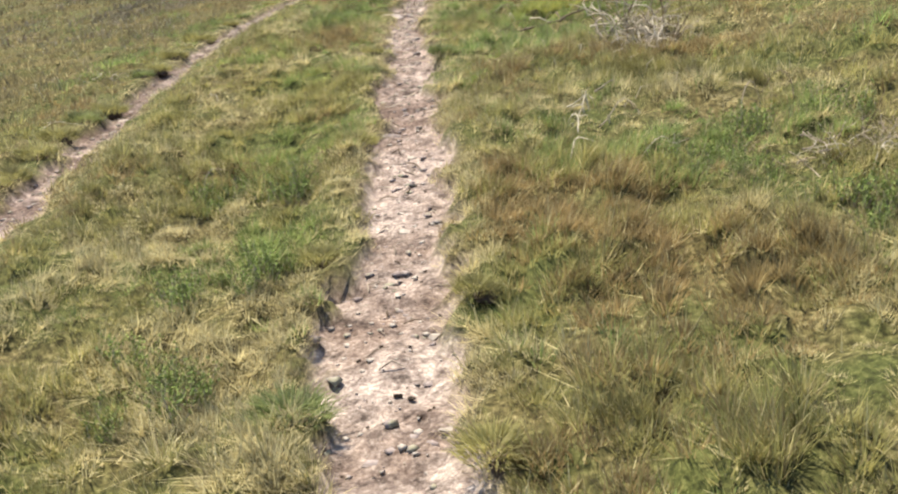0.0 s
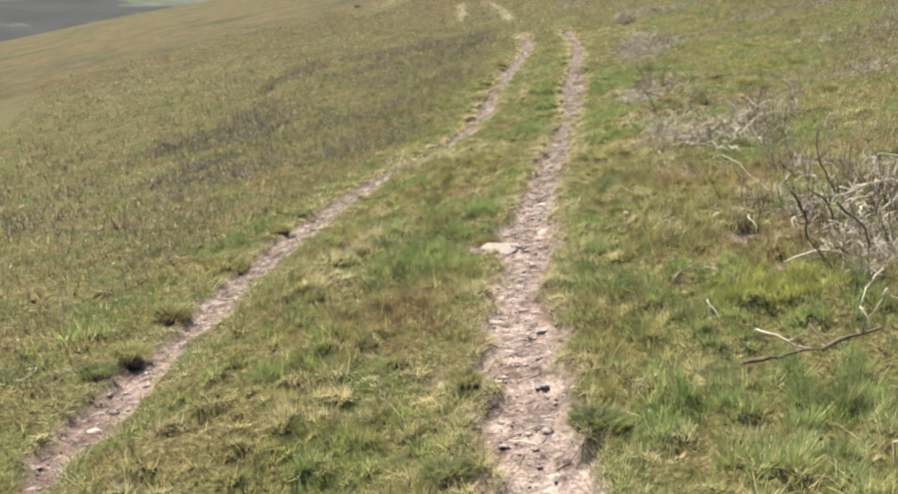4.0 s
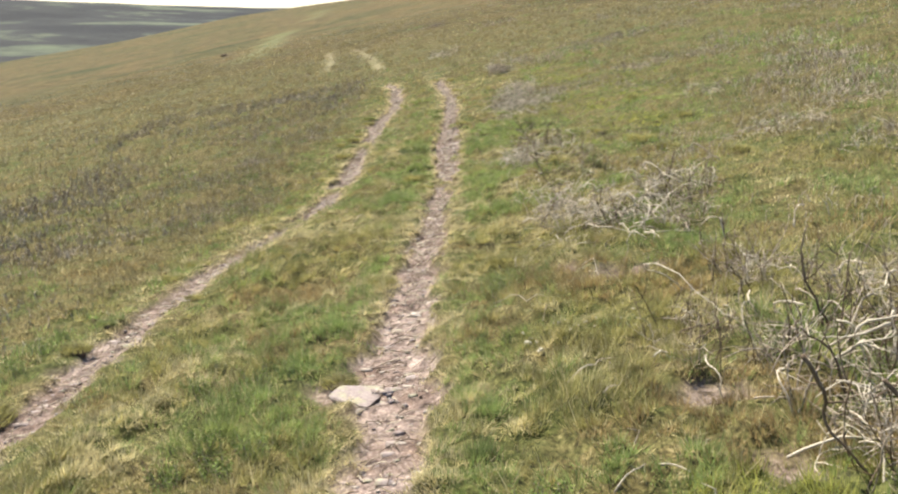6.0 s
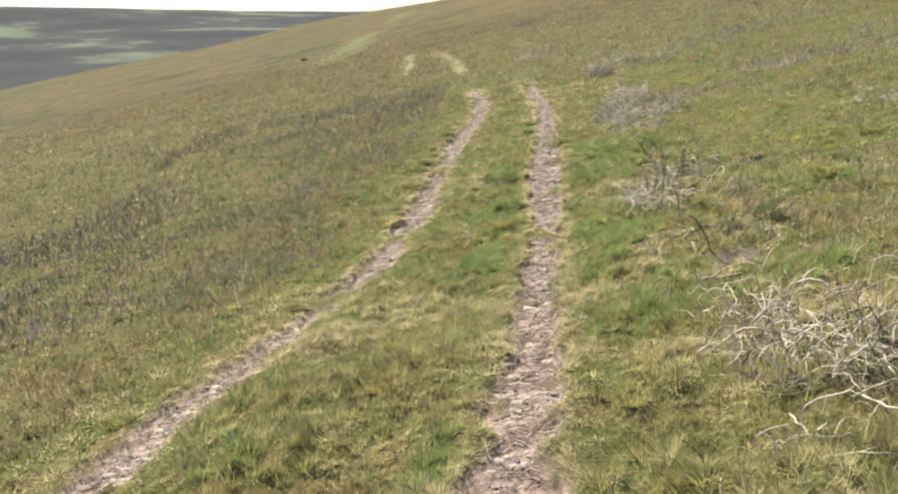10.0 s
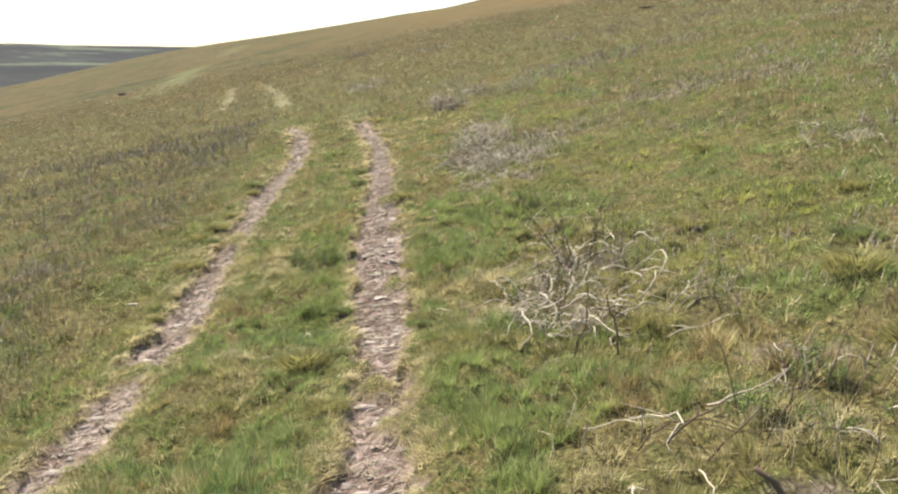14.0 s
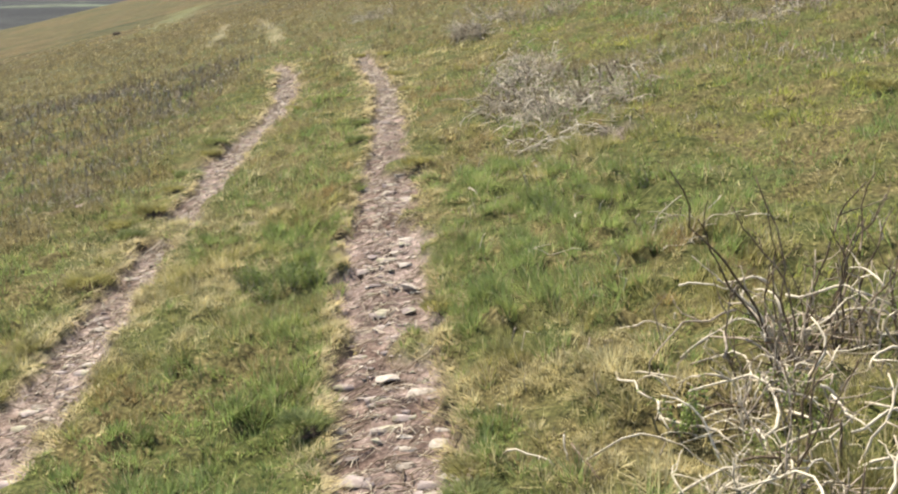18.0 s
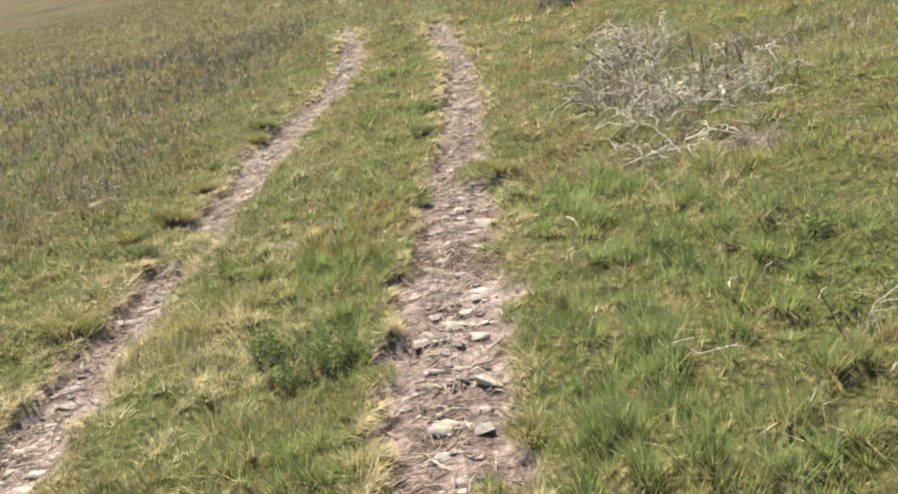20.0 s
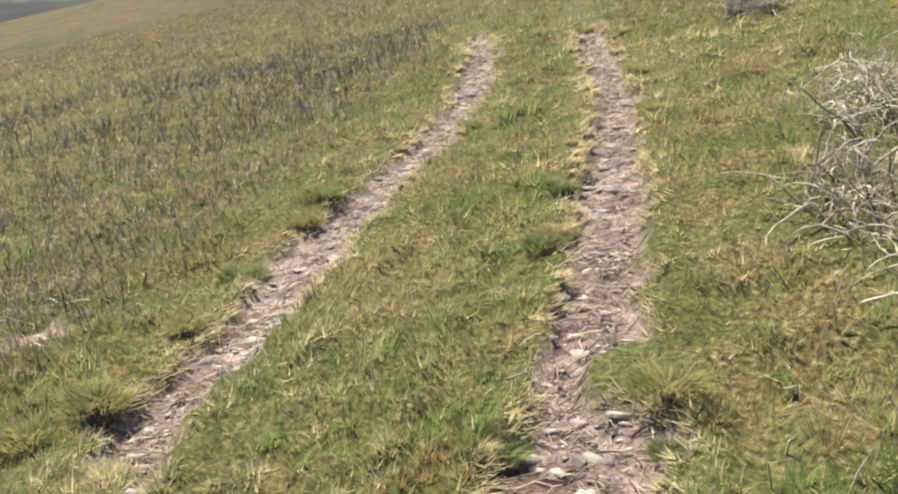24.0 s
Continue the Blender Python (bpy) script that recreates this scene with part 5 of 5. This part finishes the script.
PALE_SLAB, MAUVE = "flat pale stone slab lying in a rut", "mauve-grey stone set in a rut"
for sx, sy, sz, sq, tn, mt, lb, sk in (
    (0.03, 2.69, 0.035, 0.7, 10, M_PEAT, "small dark stone on bare earth", 0.1), (0.17, 2.44, 0.05, 0.4, 0, M_PALESTONE, "small white stone on bare earth", 0.1), (0.04, 2.16, 0.045, 0.7, 30, M_PEAT, "small dark stone on bare earth", 0.1), (0.13, 3.07, 0.06, 0.5, 20, M_PALESTONE, "small white stone at the rut's edge", 0.1),
    (0.0, 4.1, 0.10, 0.3, 5, M_PALESTONE, PALE_SLAB, 0.3), (-0.03, 4.35, 0.07, 0.3, 5, M_PALESTONE, PALE_SLAB, 0.3), (-0.13, 9.08, 0.085, 0.45, 15, M_PALESTONE, "white rounded stone on bare earth", 0.15), (-0.46, 11.20, 0.47, 0.15, 70, M_MAUVESTONE, "large flat pinkish rock bedded at the rut's edge", 0.02), (-0.30, 11.1, 0.20, 0.25, 70, M_MAUVESTONE, MAUVE, 0.62),
    (-0.20, 12.80, 0.14, 0.35, 5, M_PALESTONE, PALE_SLAB, 0.25), (-0.10, 13.05, 0.08, 0.4, 50, M_PALESTONE, PALE_SLAB, 0.3), (0.15, 22.54, 0.13, 0.50, 4, M_PALESTONE, "pale block of stone standing on bare earth", 0.05), (-0.02, 22.45, 0.09, 0.3, 10, M_PALESTONE, PALE_SLAB, 0.3), (0.10, 21.95, 0.07, 0.5, 20, M_MAUVESTONE, MAUVE, 0.1), (0.20, 21.98, 0.08, 0.35, 0, M_PALESTONE, PALE_SLAB, 0.2), (0.31, 21.85, 0.10, 0.4, 60, M_PALESTONE, "small pale stone at the rut's edge", 0.2),
    (0.27, 24.15, 0.13, 0.35, 0, M_PALESTONE, PALE_SLAB, 0.2), (0.26, 23.35, 0.10, 0.4, 10, M_MAUVESTONE, MAUVE, 0.2), (0.20, 23.0, 0.09, 0.5, 30, M_PALESTONE, PALE_SLAB, 0.3), (0.30, 23.70, 0.15, 0.40, 5, M_PALESTONE, "pale layered stone with a dark edge", 0.1), (0.31, 24.60, 0.14, 0.35, -25, M_PALESTONE, PALE_SLAB, 0.15), (0.18, 23.92, 0.08, 0.25, 5, M_PALESTONE, PALE_SLAB, 0.2), (0.12, 24.42, 0.11, 0.45, 10, M_MAUVESTONE, MAUVE, 0.25), (0.20, 24.38, 0.06, 0.7, 40, M_PEAT, "small dark stone on bare earth", 0.15), (0.33, 24.3, 0.10, 0.2, 8, M_PALESTONE, PALE_SLAB, 0.3),
    (0.35, 25.72, 0.20, 0.35, 15, M_MAUVESTONE, "broad pale mauve slab at the rut's edge", 0.3), (0.33, 25.30, 0.16, 0.25, 30, M_PALESTONE, PALE_SLAB, 0.3), (0.24, 25.88, 0.12, 0.25, 5, M_PALESTONE, PALE_SLAB, 0.25), (0.21, 26.20, 0.07, 0.8, 20, M_MAUVESTONE, "small peaked mauve stone on bare earth", 0.1), (0.27, 25.98, 0.08, 0.5, 20, M_MAUVESTONE, MAUVE, 0.2), (0.30, 27.95, 0.12, 0.3, 10, M_PALESTONE, PALE_SLAB, 0.25), (0.40, 27.9, 0.09, 0.3, 30, M_PALESTONE, PALE_SLAB, 0.25), (0.25, 29.0, 0.09, 0.4, 0, M_MAUVESTONE, MAUVE, 0.2), (0.30, 31.0, 0.10, 0.35, 0, M_PALESTONE, PALE_SLAB, 0.2),
    (-1.18, 27.90, 0.09, 0.65, 20, M_PALESTONE, "pale rounded stone at the rut's edge", 0.1), (-1.20, 27.62, 0.08, 0.5, 0, M_PALESTONE, "pale rounded stone at the rut's edge", 0.15), (-1.46, 24.14, 0.13, 0.4, 8, M_PALESTONE, PALE_SLAB, 0.2), (-1.48, 23.24, 0.16, 0.3, 30, M_MAUVESTONE, MAUVE, 0.35), (-1.35, 23.4, 0.09, 0.3, 60, M_MAUVESTONE, MAUVE, 0.3), (-1.60, 23.5, 0.10, 0.3, 20, M_MAUVESTONE, MAUVE, 0.3), (-1.91, 17.20, 0.11, 0.3, 5, M_PALESTONE, PALE_SLAB, 0.2), (-2.07, 24.27, 0.14, 0.5, 40, M_PALESTONE, "pale lichened stone in the grass", 0.2),
    (-1.02, 33.0, 0.14, 0.4, 10, M_PALESTONE, PALE_SLAB, 0.2), (-1.10, 31.0, 0.12, 0.4, 0, M_PALESTONE, PALE_SLAB, 0.2), (-1.30, 28.6, 0.13, 0.4, 40, M_MAUVESTONE, MAUVE, 0.2), (-2.30, 11.0, 0.10, 0.4, 20, M_PALESTONE, PALE_SLAB, 0.25), (-2.36, 10.3, 0.10, 0.4, 20, M_MAUVESTONE, MAUVE, 0.25), (-2.28, 8.6, 0.10, 0.3, 20, M_PALESTONE, PALE_SLAB, 0.25),
    (0.56, 11.34, 0.056, 0.7, 0, M_WHITESTONE, "small white stone in the grass", -0.1), (0.50, 11.15, 0.042, 0.6, 40, M_WHITESTONE, "small white stone in the grass", -0.1), (0.40, 11.2, 0.056, 0.7, 10, M_WHITESTONE, "small white stone in the grass", -0.1), (0.66, 11.25, 0.056, 0.6, 70, M_WHITESTONE, "small white stone in the grass", -0.1), (0.72, 11.4, 0.056, 0.6, 25, M_WHITESTONE, "small white stone in the grass", -0.1), (0.44, 11.05, 0.028, 0.6, 25, M_WHITESTONE, "small white stone in the grass", -0.1), (0.95, 11.2, 0.035, 0.6, 25, M_WHITESTONE, "small white stone in the grass", -0.1),
):
    stone(sx, sy, sz, sq, tn, mt, lb, sk)


for _ in range(16):
    stone(pick.uniform(0.30, 1.0), pick.uniform(10.95, 11.5), pick.uniform(0.026, 0.052), 0.6, pick.uniform(0, 180), M_WHITESTONE, "small white stone in the grass", -0.5)


# ---- grit, chips and twigs on the bare earth ----
def bare_spots(many, late=False, y0=1.5, y1=36.5):
    y = np.concatenate([rng.uniform(y0, y1, many), rng.uniform(y0, y1, many)])
    x = np.concatenate([np.interp(y[:many], *RIGHT_RUT), np.interp(y[many:], *LEFT_RUT)]) + rng.normal(0, 0.14, 2 * many)
    keep = rut_mask(x, y) > 0.35
    if late:
        keep &= rng.random(len(y)) < smooth(5, 20, y) * 0.85 + 0.04
    return x[keep], y[keep]


def grit(name, mat, many, small, large, flat, label):
    x, y = bare_spots(many)
    k = len(x)
    size = small + (large - small) * rng.random(k) ** 6
    form = np.array([[1, 0.2, 0], [0.1, 0.8, 0.1], [-0.9, 0.3, 0], [-0.3, -0.8, 0.05], [0.15, 0.1, flat], [0.5, -0.6, flat * 0.5]])
    tris = [[0, 1, 4], [1, 2, 4], [2, 3, 4], [3, 5, 4], [5, 0, 4], [3, 0, 5], [3, 2, 1], [3, 1, 0]]
    a = rng.uniform(0, math.tau, k)
    v = form[None] * rng.uniform(0.6, 1.3, (k, 6, 3))
    c, s = np.cos(a)[:, None], np.sin(a)[:, None]
    vx, vy = v[..., 0] * c - v[..., 1] * s, v[..., 0] * s + v[..., 1] * c
    v = np.stack([vx, vy, v[..., 2]], -1) * (size / 2)[:, None, None] + np.stack([x, y, height(x, y) - 0.002], 1)[:, None]
    o = (np.arange(k) * 6)[:, None]
    me = array_mesh(name, v.reshape(-1, 3), (o + np.array(tris).ravel()).ravel(), np.full(8 * k, 3), mat)
    tagged(new(name, me), label, "gravel", kind="stuff")


def litter(name, mat, many, label):
    x, y = bare_spots(many, True)
    k = len(x)
    a = rng.normal(0, 0.7, k) + np.where(rng.random(k) < 0.3, 1.4, 0)
    half = rng.uniform(0.012, 0.065, k)
    z = height(x, y) + 0.004
    mid = np.stack([x, y, z + rng.uniform(0.002, 0.016, k)], 1)
    way = np.stack([np.cos(a) * half, np.sin(a) * half, 0 * a], 1)
    bend = rng.normal(0, 0.4, k)
    way2 = np.stack([np.cos(a + bend) * half, np.sin(a + bend) * half, 0 * a], 1)
    one, two = mid - way, mid + way2
    for e in (one, two):
        e[:, 2] = height(e[:, 0], e[:, 1]) + 0.004
    rad = rng.uniform(0.0013, 0.0036, k)
    side = np.stack([-np.sin(a), np.cos(a), 0 * a], 1)
    up = np.array([0, 0, 1.0])
    v = np.stack([np.stack([c + side * (rad * w)[:, None], c - side * (rad * w)[:, None], c + up * (rad * w * 1.5)[:, None]], 1) for c, w in ((one, 0.8), (mid, 1.0), (two, 0.5))], 1)
    o = (np.arange(k) * 9)[:, None]
    quads = [[j * 3 + i, j * 3 + (i + 1) % 3, j * 3 + 3 + (i + 1) % 3, j * 3 + 3 + i] for j in range(2) for i in range(3)]
    me = array_mesh(name, v.reshape(-1, 3), (o + np.array(quads).ravel()).ravel(), np.full(6 * k, 4), mat)
    tagged(new(name, me), label, "twigs", kind="stuff")


def ledges(name, mat, many, label):
    """Thin broken slabs lying across the ruts, their near edges lifted."""
    x, y = bare_spots(many, True)
    k = len(x)
    size = 0.028 + 0.095 * rng.random(k) ** 2.2
    form = np.array([[-1, -0.45, 0], [1, -0.45, 0], [0.8, 0.5, 0], [-0.7, 0.5, 0], [-0.9, -0.4, 0.30], [0.95, -0.42, 0.26], [0.7, 0.45, 0.18], [-0.65, 0.4, 0.2]])
    quads = [[0, 1, 5, 4], [1, 2, 6, 5], [2, 3, 7, 6], [3, 0, 4, 7], [4, 5, 6, 7]]
    a = rng.normal(0, 0.3, k)
    v = form[None] * rng.uniform(0.75, 1.25, (k, 8, 3))
    c, s = np.cos(a)[:, None], np.sin(a)[:, None]
    v = np.stack([v[..., 0] * c - v[..., 1] * s, v[..., 0] * s + v[..., 1] * c, v[..., 2]], -1) * (size / 2)[:, None, None] + np.stack([x, y, height(x, y) - 0.004], 1)[:, None]
    o = (np.arange(k) * 8)[:, None]
    me = array_mesh(name, v.reshape(-1, 3), (o + np.array(quads).ravel()).ravel(), np.full(5 * k, 4), mat)
    tagged(new(name, me), label, "gravel", kind="stuff")


ledges("slabs_mauve", M_MAUVESTONE, 1000, "thin broken mauve slabs lying across the ruts")
ledges("slabs_pale", M_PALESTONE, 380, "thin broken pale slabs lying across the ruts")
grit("gravel_pale", M_PALESTONE, 4400, 0.006, 0.050, 0.45, "pale stone chips on the bare earth")
grit("gravel_mauve", M_MAUVESTONE, 5200, 0.008, 0.070, 0.40, "mauve stone chips on the bare earth")
grit("gravel_dark", M_PEAT, 4200, 0.006, 0.028, 0.7, "dark crumbs of peat on the bare earth")
litter("twigs_grey", M_GREYWOOD, 5200, "short grey twigs strewn on the bare earth")
litter("twigs_pale", M_BLEACH, 1800, "short bleached twigs strewn on the bare earth")
litter("twigs_dark", M_CHAR, 3000, "short dark twigs strewn on the bare earth")


# ---- tussocks, each with a dark peat clod standing in for the shade under it ----
def tussock_meshes():
    b = bmesh.new()
    bmesh.ops.create_icosphere(b, subdivisions=3, radius=1)
    for v in b.verts:
        n3 = noise.noise(v.co * 2.1 + Vector((0, 3, 5))) * 0.25 + noise.noise(v.co * 5.5) * 0.14
        v.co = Vector((v.co.x, v.co.y, v.co.z * 0.75 + 0.1)) * (1 + n3)
    clod = bpy.data.meshes.new("clod")
    b.to_mesh(clod)
    b.free()
    clod.materials.append(M_PEAT)
    # shifted to the side away from the sun, as the crown's shade
    for v in clod.vertices:
        v.co = v.co * 0.64 + Vector((0.30, -0.40, -0.08))
    k = 560
    a, r = rng.uniform(0, math.tau, k), np.sqrt(rng.random(k))
    px, py = np.cos(a) * r * 1.25 - 0.15, np.sin(a) * r * 1.2 + 0.2
    pz = 0.62 * np.sqrt(np.maximum(0, 1 - np.minimum(r, 0.97) ** 2)) + 0.02
    h = rng.uniform(0.20, 0.85, k)
    out = 0.20 + h * rng.uniform(0.4, 1.3, k)
    crown = array_mesh("crown", *blade_arrays(px, py, pz, h, (np.cos(a) * out, np.sin(a) * out), np.full(k, 0.055)), pick.choice([M_DEEP, M_OLIVE, M_DEEP, M_OLIVE]))
    return clod, crown


TUSSOCKS = [tussock_meshes() for _ in range(5)]


def tussock(x, y, size, label):
    ob = empty("grass_tussock", x, y, label, "tussock", "tussocks along the ruts")
    clod, crown = pick.choice(TUSSOCKS)
    size = size * 0.85
    for name, me in (("clod", clod), ("crown", crown)):
        p = new(name, me)
        p.parent = ob
        p.matrix_basis = Matrix.Translation((0, 0, -size * 0.12)) @ Matrix.Diagonal((size * 1.15, size * 1.05, size * 0.8, 1))


DARK_TUFT = "dark green tussock with a dark peat clod as the shade beneath"
for tx, ty, ts in ((0.30, 2.20, 0.075), (0.27, 3.15, 0.06), (-0.30, 3.75, 0.07), (-2.66, 11.93, 0.14), (-2.40, 7.82, 0.10), (-2.46, 7.44, 0.10), (-2.43, 6.83, 0.10), (-2.42, 6.43, 0.10), (-2.38, 5.9, 0.09), (-2.50, 9.6, 0.09), (-2.56, 10.4, 0.10), (-0.33, 20.82, 0.12), (-0.42, 7.4, 0.07),
                   (-1.97, 20.5, 0.09), (-2.05, 19.4, 0.08), (-2.45, 16.6, 0.09), (-2.52, 15.9, 0.08), (-1.48, 29.7, 0.09), (-1.58, 28.5, 0.10), (-1.66, 25.05, 0.11), (-1.82, 26.78, 0.10), (-1.64, 26.95, 0.10), (-1.58, 27.35, 0.08), (0.48, 26.45, 0.09), (-0.55, 11.4, 0.07), (-0.15, 22.1, 0.07), (-1.78, 22.9, 0.09), (-1.70, 24.0, 0.07), (0.02, 35.6, 0.10), (0.42, 34.6, 0.10)):
    tussock(tx, ty, ts, DARK_TUFT)
for tx, ty, ts in ((2.73, 20.1, 0.15), (2.95, 19.5, 0.13), (2.46, 19.0, 0.11), (3.15, 21.0, 0.12), (2.5, 22.4, 0.09), (3.6, 25.4, 0.10), (3.9, 22.6, 0.10), (0.51, 13.7, 0.11), (3.1, 16.9, 0.10)):
    tussock(tx, ty, ts, "round green tussock on the slope with a dark clod as the shade beneath")
for _ in range(40):
    ty = pick.uniform(2.0, 33.0)
    rut, gap = (LEFT_RUT, pick.choice((-0.25, -0.24, 0.24))) if pick.random() < 0.5 else (RIGHT_RUT, pick.choice((-0.25, 0.25)))
    tussock(float(np.interp(ty, *rut)) + gap + pick.uniform(-0.02, 0.02), ty, pick.uniform(0.045, 0.085), "small tussock with a dark peat clod as the shade beneath, at a rut's edge")


# ---- low green heather plants ----
def plant_meshes():
    verts, faces, leaves, leaf_faces = [], [], [], []
    for _ in range(16):
        st = crooked(Vector((pick.uniform(-0.06, 0.06), pick.uniform(-0.06, 0.06), 0)), Vector((pick.uniform(-0.9, 0.9), pick.uniform(-0.9, 0.9), 1)), pick.uniform(0.10, 0.20), 0.2, Vector((0, 0, 0.1)), 5)
        tube(verts, faces, st, [0.002 * (1 - 0.12 * i) for i in range(6)], 3)
        for i in range(1, 6):
            for _ in range(5):
                c = st[i] + Vector((pick.uniform(-1, 1), pick.uniform(-1, 1), pick.uniform(-1, 1))) * 0.012
                d = Vector((pick.uniform(-1, 1), pick.uniform(-1, 1), pick.uniform(0, 1))).normalized() * pick.uniform(0.008, 0.014)
                w = d.cross(Vector((pick.uniform(-1, 1), pick.uniform(-1, 1), pick.uniform(-1, 1)))).normalized() * 0.0055
                o = len(leaves)
                leaves += [c, c + d * 0.5 + w, c + d, c + d * 0.5 - w]
                leaf_faces.append((o, o + 1, o + 2, o + 3))
    out = []
    for name, vs, fs, mat in (("stem", verts, faces, M_GREYWOOD), ("foliage", leaves, leaf_faces, M_LEAF)):
        me = bpy.data.meshes.new(name)
        me.from_pydata(vs, [], fs)
        me.materials.append(mat)
        me.update()
        out.append((name, me))
    return out


PLANTS = [plant_meshes() for _ in range(4)]
for hx, hy, hr, hn in ((-0.74, 2.75, 0.22, 6), (-0.62, 3.56, 0.2, 5), (-0.80, 4.8, 0.25, 5), (1.64, 4.7, 0.3, 7), (1.29, 4.05, 0.25, 5), (1.62, 3.4, 0.25, 6), (-0.98, 10.4, 0.25, 7), (-1.05, 11.3, 0.3, 5), (0.32, 9.2, 0.2, 3), (0.48, 12.7, 0.25, 4), (-0.45, 24.2, 0.25, 6), (1.7, 18.4, 0.3, 5), (1.2, 21.2, 0.25, 4), (-3.2, 20.5, 0.5, 5), (-3.0, 28.0, 0.5, 6), (-3.4, 13.5, 0.6, 5), (-3.3, 24.6, 0.5, 4), (1.35, 24.2, 0.3, 4)):
    for _ in range(2 * hn):
        qx, qy = hx + pick.uniform(-hr, hr), hy + pick.uniform(-hr, hr)
        ob = empty("heather_plant", qx, qy, "low dark green heather plant growing in the grass", "plant", "low heather plants")
        k = pick.uniform(0.4, 0.85)
        for name, me in pick.choice(PLANTS):
            p = new(name, me)
            p.parent = ob
            p.matrix_basis = Matrix.Scale(k, 4)


# ---- far marks on the hill ----
def mound(name, x, y, sx, sy, sz, mat, label, category):
    b = bmesh.new()
    bmesh.ops.create_icosphere(b, subdivisions=3, radius=1)
    for v in b.verts:
        v.co = v.co * (1 + 0.3 * noise.noise(v.co * 2.3 + Vector((x, y, 0))))
        v.co = Vector((v.co.x * sx, v.co.y * sy, v.co.z * sz))
    me = bpy.data.meshes.new(name)
    b.to_mesh(me)
    b.free()
    me.materials.append(mat)
    ob = tagged(new(name, me), label, category)
    ob.location = (x, y, float(height(x, y)) + sz * 0.35)


mound("peat_hole", -18.92, 103.0, 0.36, 0.3, 0.16, M_PEAT, "dark hollow of bare peat beside the far track", "peat bank")
mound("peat_bank", 12.0, 57.6, 0.6, 0.3, 0.045, M_PEAT, "low dark peat bank on the slope", "peat bank")
